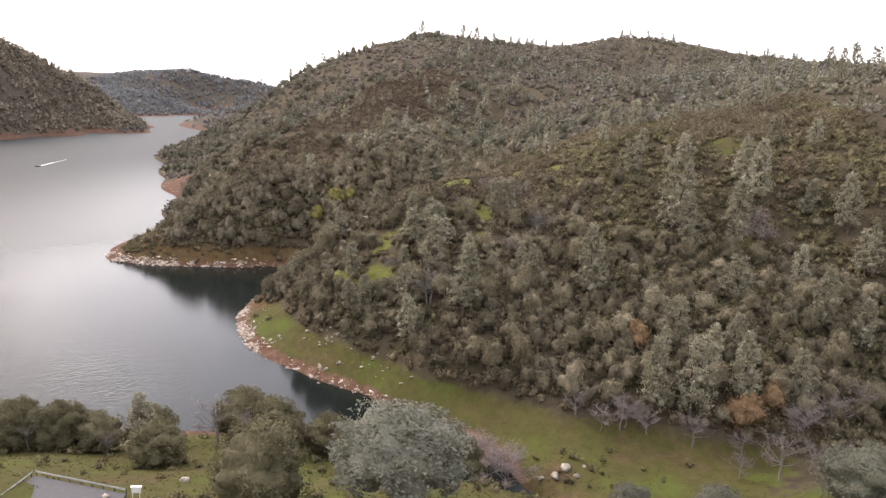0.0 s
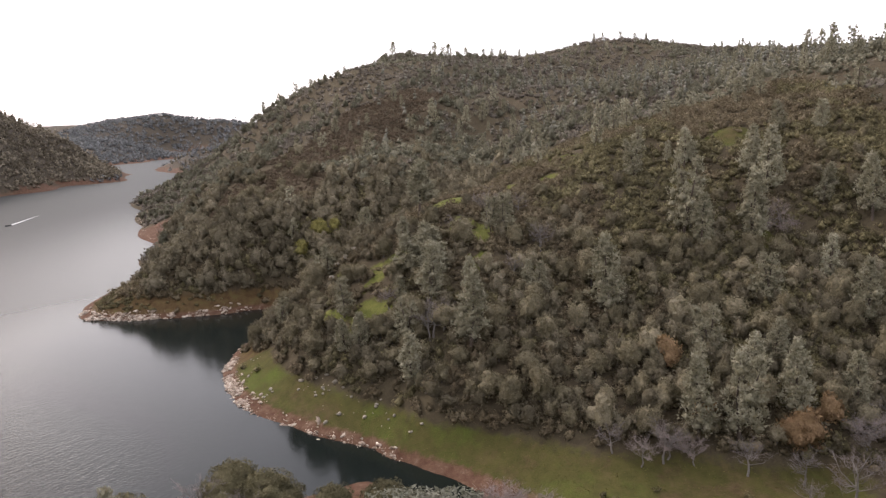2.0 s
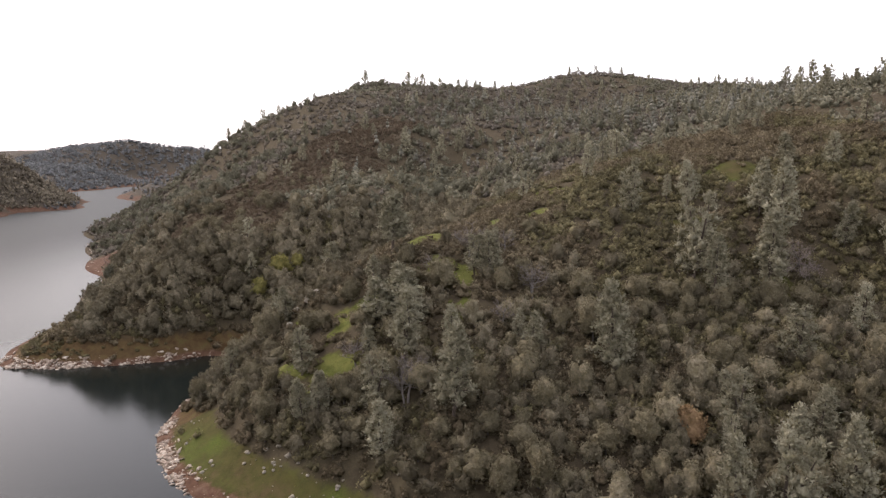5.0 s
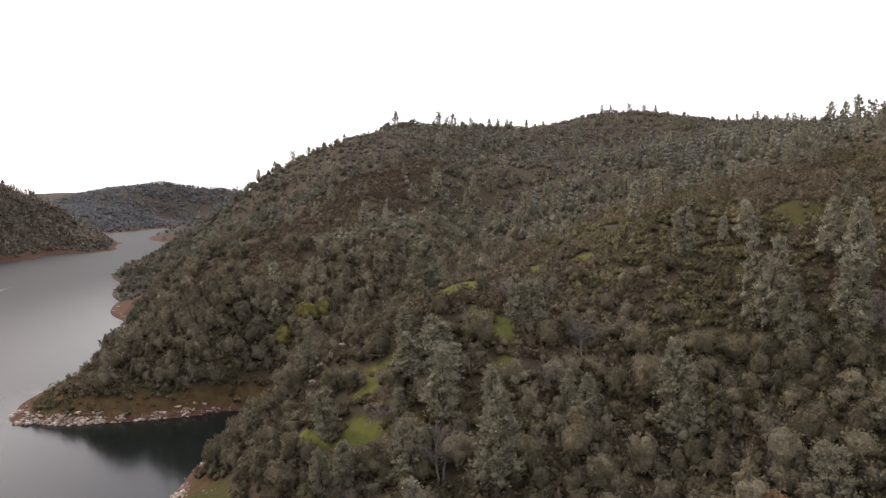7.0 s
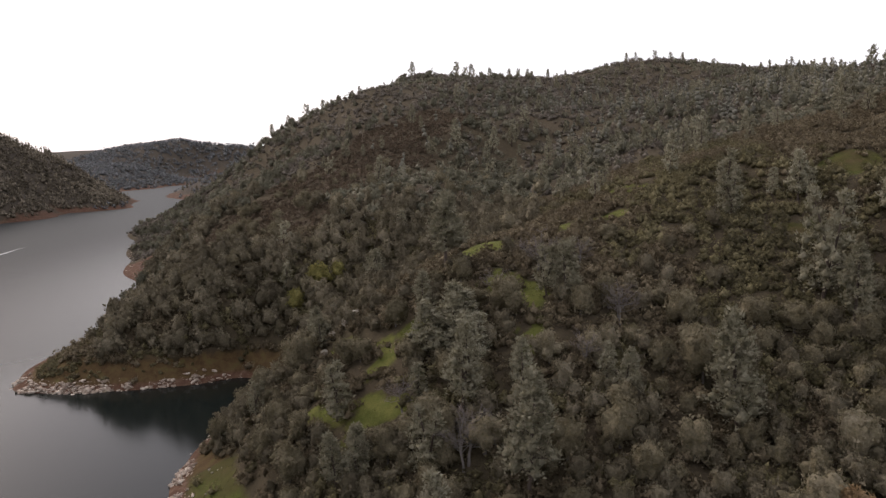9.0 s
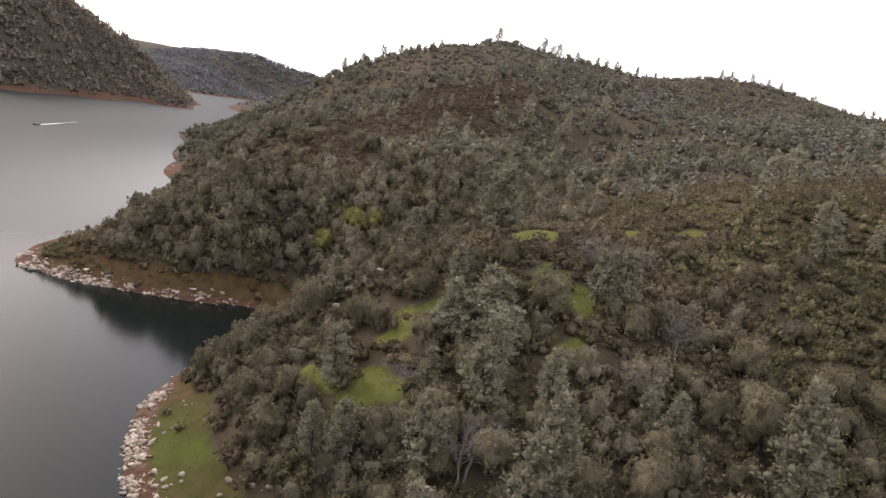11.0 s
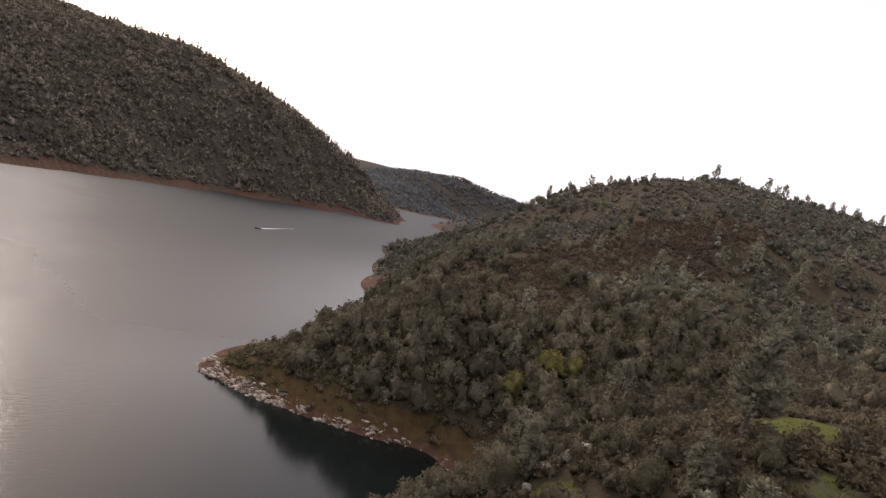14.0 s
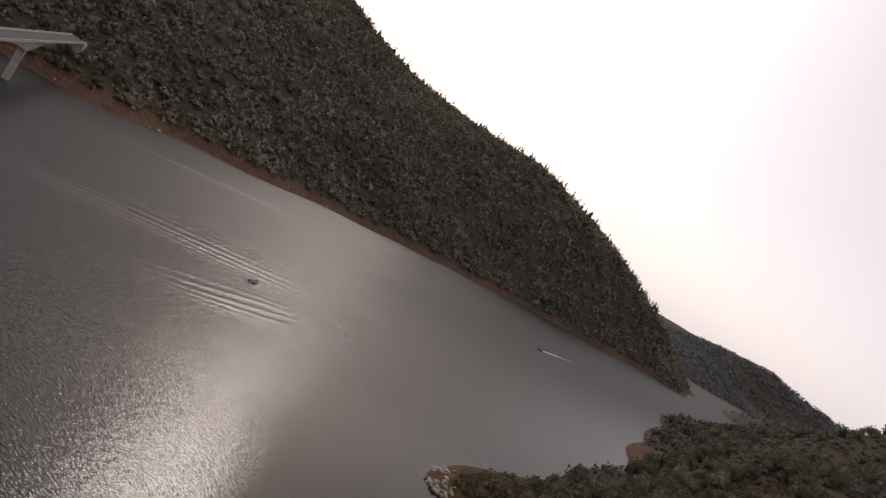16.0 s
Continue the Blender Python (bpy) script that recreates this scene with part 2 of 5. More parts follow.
GROUND, WATER = ground_material(), water_material()
CHAPARRAL = leaf_material("chaparral_leaves", (0.088, 0.069, 0.042), (0.132, 0.105, 0.065), (0.186, 0.151, 0.096))
EVERGREEN_BRUSH = leaf_material("evergreen_brush_leaves", (0.076, 0.066, 0.036), (0.120, 0.104, 0.054), (0.178, 0.154, 0.082))
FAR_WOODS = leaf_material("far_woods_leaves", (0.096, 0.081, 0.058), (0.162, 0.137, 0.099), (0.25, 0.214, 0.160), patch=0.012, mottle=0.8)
# distant leaves carry the air's haze in their colour: pale, blue-gray, low contrast
DISTANT_HAZE_WOODS = leaf_material("distant_haze_leaves", (0.118, 0.122, 0.124), (0.150, 0.154, 0.156), (0.185, 0.188, 0.188), patch=0.004, mottle=0.4)
PINE_NEEDLES = leaf_material("gray_pine_needles", (0.188, 0.174, 0.120), (0.242, 0.225, 0.157), (0.308, 0.288, 0.206), per="OBJECT", mottle=0.6)
OAK_LEAVES = leaf_material("live_oak_leaves", (0.112, 0.096, 0.059), (0.164, 0.140, 0.088), (0.225, 0.195, 0.130), per="OBJECT")
OAK_WOODS = leaf_material("oak_woods_leaves", (0.088, 0.075, 0.049), (0.136, 0.116, 0.076), (0.198, 0.170, 0.116))
# the big hill's chaparral: brown grayed to paint in the haze before it
HAZY_HILL_CHAPARRAL = leaf_material("hazy_hill_chaparral_leaves", (0.096, 0.082, 0.066), (0.140, 0.120, 0.096), (0.19, 0.166, 0.136), mottle=0.9)
SPUR_CHAPARRAL = leaf_material("spur_chaparral_leaves", (0.082, 0.060, 0.040), (0.112, 0.084, 0.057), (0.146, 0.112, 0.078), mottle=0.7)
HILL_BRUSH = leaf_material("hill_brush_leaves", (0.092, 0.088, 0.061), (0.142, 0.134, 0.093), (0.205, 0.192, 0.138), mottle=0.9)
HILL_NEEDLES = leaf_material("hill_pine_needles", (0.135, 0.130, 0.102), (0.175, 0.168, 0.134), (0.22, 0.212, 0.17), mottle=0.6)
PINE_BARK = bark_material("pine_bark", (0.045, 0.032, 0.024), (0.12, 0.09, 0.07))
OAK_BARK = bark_material("oak_bark", (0.06, 0.05, 0.04), (0.16, 0.14, 0.12))
MEADOW_STONE = stone_material("lichened_meadow_stone", (0.10, 0.085, 0.062), (0.20, 0.175, 0.135), (0.40, 0.36, 0.30))
SHORE_STONE = stone_material("pale_shore_stone", (0.15, 0.095, 0.068), (0.36, 0.295, 0.235), (0.60, 0.55, 0.48))


# ---- building helpers ----
def part(name, bm, material, parent=None, label="", smooth=False):
    me = bpy.data.meshes.new(name)
    bm.to_mesh(me)
    bm.free()
    if smooth:
        me.polygons.foreach_set("use_smooth", [True] * len(me.polygons))
    me.materials.append(material)
    ob = new(name, me)
    ob.parent = parent
    return tagged(ob, label)


def array_mesh(name, verts, faces, material, smooth=False, tones=None):
    """A mesh from arrays: verts (n, 3), faces (m, 3 or 4); tones: each plant's own shade, vertex by vertex."""
    me = bpy.data.meshes.new(name)
    verts, faces = np.asarray(verts, np.float32), np.asarray(faces, np.int32)
    k = faces.shape[1]
    me.vertices.add(len(verts))
    me.vertices.foreach_set("co", verts.ravel())
    me.loops.add(faces.size)
    me.loops.foreach_set("vertex_index", faces.ravel())
    me.polygons.add(len(faces))
    me.polygons.foreach_set("loop_start", np.arange(0, faces.size, k, dtype=np.int32))
    if smooth:
        me.polygons.foreach_set("use_smooth", np.ones(len(faces), bool))
    me.update(calc_edges=True)
    if tones is not None:
        me.attributes.new("tone", "FLOAT", "POINT").data.foreach_set("value", np.asarray(tones, np.float32))
    me.materials.append(material)
    return me


def ico(level):
    bm = bmesh.new()
    bmesh.ops.create_icosphere(bm, subdivisions=level, radius=1.0)
    v = np.array([x.co[:] for x in bm.verts])
    f = np.array([[x.index for x in p.verts] for p in bm.faces])
    bm.free()
    return v, f


ICO1, ICO2, ICO3, ICO4 = ico(1), ico(2), ico(3), ico(4)
rng = np.random.default_rng(7)


def unit(d):
    return d / np.linalg.norm(d, axis=-1, keepdims=True)


def leaves_at(p, n, size, rng, lift=1.5):
    """Leaf triangles that lie along a crown's surface, some of them lifted off it."""
    a = unit(np.cross(n, rng.normal(size=n.shape)))
    b = np.cross(n, a)
    s = size * rng.uniform(0.6, 1.4, n.shape[:-1] + (1,))
    tip = p + (b * 0.9 + n * rng.uniform(-0.5 * lift, lift, s.shape)) * s * 1.5
    tri = np.stack([p - a * s, p + a * s, tip], -2)
    return tri.reshape(-1, 3), np.arange(tri.size // 3).reshape(-1, 3)


def knobby(level, rng, knobs=20, far=0.67, ball=(0.22, 0.43), base=0.5, leaves=0, leaf=0.06, squash=(1, 1, 1), centre=(0, 0, 0), under=-0.5):
    """A crown of about unit radius: many rounded knobs grown into one mass, with leaves over them."""
    squash, centre = np.array(squash, float), np.array(centre, float)
    p = unit(rng.normal(size=(knobs, 3)) + [0, 0, 0.25]) * far * rng.uniform(0.85, 1.12, (knobs, 1))
    rad = rng.uniform(*ball, knobs)
    along = level[0] @ p.T
    inside = rad ** 2 - (p ** 2).sum(1) + along ** 2
    r = np.where(inside > 0, along + np.sqrt(np.maximum(inside, 0)), 0).max(1)
    v = level[0] * np.maximum(r, base)[:, None] * (1 + 0.03 * rng.normal(size=(len(r), 1)))
    v[:, 2] = np.maximum(v[:, 2], under)
    out = [(v * 0.86 * squash + centre, level[1], 0.35)]
    if leaves:
        k = rng.integers(knobs, size=leaves)
        n = unit(rng.normal(size=(leaves, 3)) + 1.1 * unit(p[k]))
        q = p[k] + n * rad[k, None] * rng.uniform(0.78, 1.2, (leaves, 1))
        q[:, 2] = np.maximum(q[:, 2], under - 0.05)
        lv, lf = leaves_at(q, n, leaf, rng)
        out.append((lv * squash + centre, lf, np.repeat(rng.uniform(0.2, 0.9, leaves), 3)))
    return out


def needles(centre, radii, count, size, rng):
    """Slender sprays of needles that radiate from a tuft and bend upwards."""
    d = rng.normal(size=(count, 3))
    d[:, 2] += 0.3
    d = unit(d)
    p = centre + d * radii * rng.uniform(0.35, 1.05, (count, 1))
    a = unit(np.cross(d, rng.normal(size=(count, 3))))
    b = np.cross(d, a)
    s = size * rng.uniform(0.6, 1.4, (count, 1))
    tip = p + (d * 0.9 + b * 0.5 + [0, 0, 0.35]) * s * 1.6
    tri = np.stack([p - a * s * 0.7, p + a * s * 0.7, tip], 1)
    return tri.reshape(-1, 3), np.arange(count * 3).reshape(-1, 3), np.repeat(rng.uniform(0.3, 0.8, count), 3)


OCTA = (np.array([[1, 0, 0], [-1, 0, 0], [0, 1, 0], [0, -1, 0], [0, 0, 1], [0, 0, -1]], float),
        np.array([[0, 2, 4], [2, 1, 4], [1, 3, 4], [3, 0, 4], [2, 0, 5], [1, 2, 5], [3, 1, 5], [0, 3, 5]]))


def lump(centre, radii, rng, level=ICO1, rough=0.22):
    v = level[0] * (1 + rng.normal(size=(len(level[0]), 1)) * rough)
    return centre + v * radii, level[1]


def joined(pieces):
    vs, fs, ts, n = [], [], [], 0
    for v, f, *t in pieces:
        vs.append(v)
        fs.append(f + n)
        ts.append(np.broadcast_to(t[0] if t else 0.5, len(v)))
        n += len(v)
    return np.concatenate(vs), np.concatenate(fs), np.concatenate(ts)


# ---- the land ----
# Landform lines in metres: shores at the water's level, then ground heights along crests, spurs, gullies and banks.
SHORE_EAST = [(-300, -40), (-200, 60), (-140, 120), (-110, 148), (-72, 158), (-42, 166), (-20, 176), (-9, 186), (-20, 195), (-30, 200),
              (-47, 211), (-59, 219), (-69, 231), (-76, 244), (-82, 258), (-84, 276), (-80, 306), (-79, 328), (-80, 348), (-90, 354),
              (-99, 351), (-117, 342), (-135, 337), (-157, 334), (-173, 336), (-179, 348), (-185, 440), (-211, 530), (-232, 568), (-283, 670),
              (-335, 800), (-405, 1041), (-460, 1250), (-640, 1877), (-705, 2327), (-800, 2950)]
SHORE_WEST = [(-440, 60), (-500, 230), (-489, 292), (-522, 352), (-558, 493), (-579, 609), (-590, 700), (-617, 858), (-618, 1000), (-626, 1160),
              (-672, 1500), (-770, 1580), (-850, 1801), (-875, 2136), (-1010, 2560), (-1130, 2980)]
LAKE_BED = [(-50, 186, -4), (-95, 200, -8), (-100, 310, -7), (-128, 285, -10), (-140, 180, -14), (-250, 250, -22), (-330, 450, -24), (-330, 120, -22), (-430, 700, -24),
            (-500, 1000, -24), (-580, 1400, -20), (-720, 1680, -14), (-745, 1880, -14), (-790, 2230, -14), (-870, 2620, -14), (-960, 2960, -8)]
NEAR_BANK = [(-64, 91, 24.6), (-66, 76, 24.8), (-46, 88, 24.8), (-55, 74, 24.6), (-55, 60, 24.6), (-68, 98, 22.5), (-46, 97, 22.5), (-30, 88, 25), (0, 82, 31), (40, 92, 25), (80, 110, 15), (-58, 119, 14), (-20, 122, 16), (-100, 110, 14), (-105, 80, 22),
             (0, -20, 46), (100, 0, 52), (110, 90, 26), (-100, 20, 36), (32, 146, 4.5), (25, 163, 3), (27, 143, -0.9), (18, 154, -0.7), (6, 167, -0.6), (-2, 178, -0.6), (14, 138, 4), (36, 140, 5), (12, 152, 2.5), (60, 148, 5), (100, 138, 12), (150, 150, 14), (10, 130, 11)]
VALLEY = [(61, 162, 6), (90, 163, 7), (140, 172, 10), (210, 185, 18), (320, 200, 30), (22, 176, 6), (6, 183, 4), (-22, 204, 6), (-40, 218, 6.5), (-56, 234, 6)]
NEAR_SPUR = [(18, 190, 15), (-2, 196, 15), (-34, 224, 15), (-60, 262, 12), (-26, 239, 26), (20, 220, 33), (44, 226, 34), (60, 186, 19), (94, 178, 22), (111, 225, 38), (140, 266, 46),
             (-41, 244, 23), (-30, 262, 34), (-38, 285, 36), (-64, 285, 15), (-66, 318, 11), (3, 311, 61), (20, 262, 51), (47, 262, 48), (48, 295, 62),
             (58, 334, 73), (84, 275, 58), (92, 316, 72), (97, 361, 90), (165, 280, 76), (168, 380, 102), (250, 330, 112), (310, 430, 142)]
HEADLAND = [(-99, 358, 6), (-125, 347, 7), (-157, 343, 5.5), (-101, 366, 24), (-122, 362, 23), (-150, 362, 17), (-97, 386, 37), (-118, 388, 38), (-70, 385, 31), (-56, 360, 22), (-32, 342, 33), (-28, 387, 38),
            (-148, 470, 37), (-184, 470, 9), (-165, 425, 13), (-168, 385, 8), (-181, 530, 42), (-152, 577, 58), (-236, 610, 12), (-208, 628, 24), (-204, 679, 47), (-148, 651, 75), (-81, 425, 48), (-44, 417, 52)]
MAIN_HILL = [(-64, 459, 69), (-51, 509, 74), (26, 412, 58), (68, 510, 79), (8, 562, 72), (39, 634, 84), (-119, 753, 110), (-56, 692, 110), (-13, 670, 111), (31, 696, 115),
             (92, 706, 121), (172, 861, 140), (-159, 750, 80), (-115, 880, 157), (-160, 882, 138), (-207, 880, 114), (-68, 1075, 193), (2, 1080, 198), (85, 1082, 188), (150, 1130, 199), (242, 1165, 226),
             (326, 1145, 227), (408, 1118, 206), (482, 1090, 197), (590, 1040, 202)]
BEHIND = [(-100, 1350, 170), (-300, 1300, 80), (200, 1500, 190), (600, 1500, 200), (0, 2100, 160), (-420, 1900, 100), (-600, 1750, 40), (-500, 2500, 75), (0, 3000, 110), (900, 900, 210),
          (800, 400, 180), (600, 0, 120), (400, 80, 85), (300, -300, 100), (0, -300, 75), (2500, 1500, 220), (2500, -1500, 120), (-200, -1500, 80)]
WEST_HILLS = [(-1020, 656, 212), (-977, 715, 186), (-930, 780, 159), (-852, 874, 155), (-823, 909, 163), (-800, 935, 166), (-785, 947, 158), (-766, 963, 139), (-738, 987, 133), (-715, 1005, 145), (-706, 1035, 122), (-759, 1187, 131), (-700, 1330, 70), (-831, 1497, 100), (-960, 2095, 30), (-1050, 2300, 60), (-1300, 900, 150),
              (-1250, 1600, 85), (-1600, 400, 205), (-900, 330, 150), (-640, 380, 62), (-700, 250, 85), (-590, 170, 40), (-532, 268, 20), (-548, 276, 25), (-560, 255, 27), (-515, 282, 10), (-680, 620, 66), (-700, 800, 70), (-700, 420, 90)]
FAR_HILLS = [(-1470, 3080, 104), (-1250, 3190, 156), (-1000, 3270, 128), (-640, 3300, 112), (-1800, 2950, 80), (-1100, 3700, 110), (-800, 4200, 60), (600, 4200, 80), (-1040, 3060, 12)]

knots = [(x, y, 0.0) for x, y in SHORE_EAST + SHORE_WEST]
for line in (LAKE_BED, NEAR_BANK, VALLEY, NEAR_SPUR, HEADLAND, MAIN_HILL, BEHIND, WEST_HILLS, FAR_HILLS):
    knots += line
K = np.array(knots, float)


def kernel(d2):
    return np.sqrt(d2 + 9.0)


_d2 = ((K[:, None, :2] - K[None, :, :2]) ** 2).sum(-1)
_n = len(K)
_A = np.zeros((_n + 1, _n + 1))
_A[:_n, :_n], _A[:_n, _n], _A[_n, :_n] = kernel(_d2), 1, 1
WEIGHTS = np.linalg.solve(_A, np.r_[K[:, 2], 0])


def base_height(x, y):
    x, y = np.asarray(x, float).ravel(), np.asarray(y, float).ravel()
    z = np.empty(len(x))
    for s in range(0, len(x), 20000):
        e = slice(s, s + 20000)
        z[e] = kernel((x[e, None] - K[:, 0]) ** 2 + (y[e, None] - K[:, 1]) ** 2) @ WEIGHTS[:_n] + WEIGHTS[_n]
    return z


def wobble(x, y, seed):
    """Smooth noise of about unit height from a few turned waves."""
    r = np.random.default_rng(seed)
    z = np.zeros(len(x))
    for k in range(14):
        a, f, p = r.uniform(0, 6.283), 2.0 ** r.uniform(0, 2.6), r.uniform(0, 6.283, 2)
        u, v = x * math.cos(a) - y * math.sin(a), x * math.sin(a) + y * math.cos(a)
        z += np.sin(u * f + p[0] + 1.3 * np.sin(v * f * 0.7 + p[1])) / f ** 0.8
    return z / 2.2


def height(x, y):
    x, y = np.asarray(x, float).ravel(), np.asarray(y, float).ravel()
    z = base_height(x, y)
    calm = np.clip(np.abs(z) / 12, 0.08, 1.0)
    z = z + calm * (1.3 * wobble(x / 24, y / 24, 1) + 0.28 * wobble(x / 5, y / 5, 2)) + calm * np.clip(np.abs(z) / 40, 0, 1) * 2.5 * wobble(x / 70, y / 70, 3)
    return z


def blot(x, y, cx, cy, rx, ry, turn=0.0):
    c, s = math.cos(radians(turn)), math.sin(radians(turn))
    x, y = x + 2.6 * wobble(x / 5, y / 5, 91), y + 2.6 * wobble(x / 5, y / 5, 92)
    u, v = ((x - cx) * c + (y - cy) * s) / (rx * 0.85), (-(x - cx) * s + (y - cy) * c) / (ry * 0.85)
    return np.clip(1.35 - np.sqrt(u * u + v * v), 0, 1)


CLEARINGS = [(2, 306, 14, 8, 45), (-2, 298, 6, 6, 0), (7, 279, 7, 7, 0), (11, 270, 15, 7, -60), (13, 251, 4, 8, 0), (25, 318, 10, 4, 10), (36, 320, 6, 3, 0), (47, 321, 9, 5, 10), (54, 354, 8, 4, 10), (62, 348, 8, 4, 0),
             (-25, 258, 4, 9, -10), (-38, 245, 8, 6, 0), (-23, 241, 9, 5, 10), (-18, 264, 4, 4, 0), (-36, 273, 5, 4, 0), (130, 330, 14, 7, 20), (120, 262, 12, 6, -30), (-66, 330, 7, 4, 30), (100, 300, 10, 5, 15)]


def masks(x, y, z):
    """Grass, dry turf and bare red bank, each from 0 to 1."""
    shore = np.clip(1.1 - z / 3.2, 0, 1)
    west = np.clip((-380 - x) / 60, 0, 1)
    north = np.clip((y - 380) / 60, 0, 1)
    bank = np.where(west > 0.5, np.clip(1.2 - z / 9, 0, 0.75), np.where((north > 0.5) & (y < 630) & (y > 525), np.clip(1.35 - z / 13, 0, 1), np.where(north > 0.5, np.minimum(shore, 0.4), shore)))
    meadow = np.clip(1.25 - np.abs(z - 4.5) / 6.0, 0, 1) * (y < 262) * (x > -100) * (y > 128)
    near = np.clip((150 - y) / 20, 0, 1) * np.clip((x + 320) / 40, 0, 1)
    grass = np.maximum(meadow, near * 0.75)
    for c in CLEARINGS:
        grass = np.maximum(grass, 1.25 * blot(x, y, *c))
    dry = np.clip(1.35 - z / 11, 0, 1) * (y > 262) * (y < 420)
    bank = bank * np.clip((y - 125) / 40, 0.25, 1)
    return np.clip(grass, 0, 1), dry, np.clip(bank, 0, 1)


def fresh_grass(x, y):
    """The clearings' young grass, from 0 to 1."""
    return np.max([blot(x, y, *c) for c in CLEARINGS[:15]], axis=0)


def spread(low, high, step, far_low, far_high, grow):
    mid = list(np.arange(low, high, step))
    down, up, s = [], [high], step
    while up[-1] < far_high:
        s *= grow
        up.append(up[-1] + s)
    p, s = low, step
    while p > far_low:
        s *= grow
        p -= s
        down.append(p)
    return np.array(down[::-1] + mid + up)


GX, GY = spread(-230, 190, 2.6, -4200, 4200, 1.055), spread(75, 420, 2.6, -2500, 4600, 1.045)
MX, MY = np.meshgrid(GX, GY)
gx, gy = MX.ravel(), MY.ravel()
gz = height(gx, gy)
nx, ny = len(GX), len(GY)
q = (np.arange(ny - 1)[:, None] * nx + np.arange(nx - 1)[None, :]).ravel()
ground_mesh = array_mesh("ground", np.stack([gx, gy, gz], 1), np.stack([q, q + 1, q + nx + 1, q + nx], 1), GROUND, smooth=True)
for name, values in zip(("grass", "dry", "bank"), masks(gx, gy, gz)):
    ground_mesh.attributes.new(name, "FLOAT", "POINT").data.foreach_set("value", values.astype(np.float32))
ground_mesh.attributes.new("fresh", "FLOAT", "POINT").data.foreach_set("value", fresh_grass(gx, gy).astype(np.float32))
woods = np.clip(np.maximum((gy - 1150) / 300, (-500 - gx) / 60), 0, 1) * np.clip((gz - 0.8) / 3, 0, 1)
ground_mesh.attributes.new("woods", "FLOAT", "POINT").data.foreach_set("value", woods.astype(np.float32))
ground = tagged(new("ground", ground_mesh), "steep brown hillsides with grassy clearings and red shore banks", "ground", kind="structure")

bm = bmesh.new()
bmesh.ops.create_grid(bm, x_segments=4, y_segments=4, size=4200)
water = tagged(part("water", bm, WATER), "calm grey reservoir lake with light wind ripples", "lake", kind="structure")


# ---- plants: builders ----
def tube(points, radii, sides=5):
    """A tapered limb along a polyline."""
    points = [Vector(p) for p in points]
    vs, fs = [], []
    for k, (p, r) in enumerate(zip(points, radii)):
        d = (points[min(k + 1, len(points) - 1)] - points[max(k - 1, 0)]).normalized()
        a = d.orthogonal().normalized()
        b = d.cross(a)
        for j in range(sides):
            w = 2 * math.pi * j / sides
            vs.append(p + (a * math.cos(w) + b * math.sin(w)) * r)
    for k in range(len(points) - 1):
        for j in range(sides):
            o, i = k * sides, (j + 1) % sides
            fs += [(o + j, o + i, o + sides + i), (o + j, o + sides + i, o + sides + j)]
    return np.array([v[:] for v in vs]), np.array(fs)


def plant(name, wood, crown, bark, leaf_mat, label, category, group="", crown_name="crown"):
    """A thing: an empty at the base with a trunk and a crown under it."""
    root = tagged(new(name), label, category, group)
    limbs = wood[1:] if crown_name == "twig_crown" else []
    for v, f in limbs:
        o = new("limb", array_mesh("limb", v, f, bark, smooth=True))
        o.parent = root
    if wood:
        v, f, t = joined(wood[:1] if limbs else wood)
        o = new("trunk", array_mesh("trunk", v, f, bark, smooth=True))
        o.parent = root
    if crown:
        v, f, t = joined(crown)
        c = new(crown_name, array_mesh(crown_name, v, f, leaf_mat, True, t))
        c.parent = root
        if crown_name == "twig_crown":
            tagged(c, kind="stuff")
    return root


def gray_pine(rng, lean=0.05, tufts=46, sprays=44, size=0.0165, low=None):
    """One metre tall, scaled where it stands: forked trunk, ragged column of rounded needle tufts."""
    wood, crown = [], []
    tips = [np.array([rng.normal() * lean, rng.normal() * lean, 0.95])]
    if rng.uniform() < 0.65:
        tips.append(np.array([rng.normal() * 0.09, rng.normal() * 0.09, rng.uniform(0.78, 0.92)]))
    for k, tip in enumerate(tips):
        start = np.zeros(3) if k == 0 else tips[0] * rng.uniform(0.25, 0.4)
        midp = start * 0.5 + tip * 0.5 + rng.normal(size=3) * 0.015
        wood.append(tube([start - [0, 0, 0.04 if k == 0 else 0], midp, tip], [0.022 if k == 0 else 0.013, 0.013, 0.004], 6))
    low = low or rng.uniform(0.10, 0.24)
    for k in range(tufts):
        u = (k + rng.uniform()) / tufts
        h = low + (0.96 - low) * u
        env = 0.19 * min(1, 0.55 + 1.8 * u) * max(0.02, 1 - u) ** 0.55 * rng.uniform(0.5, 1.2)
        a = k * 2.4 + rng.uniform(-0.6, 0.6)
        ax = tips[k % len(tips)] * min(1, h / 0.95)
        c = np.array([ax[0] + math.cos(a) * env, ax[1] + math.sin(a) * env, h])
        rad = rng.uniform(0.05, 0.088) * (1.15 - 0.4 * u) * np.array([1, 1, rng.uniform(0.85, 1.15)])
        v, f = lump(c, rad * 0.62, rng, OCTA, 0.2)
        crown += [(v, f, rng.uniform(0.25, 0.6)), needles(c, rad, sprays, size, rng)]
        if k % 3 == 0:
            wood.append(tube([[ax[0], ax[1], h - 0.05], list(c)], [0.006, 0.002], 3))
    return wood, crown


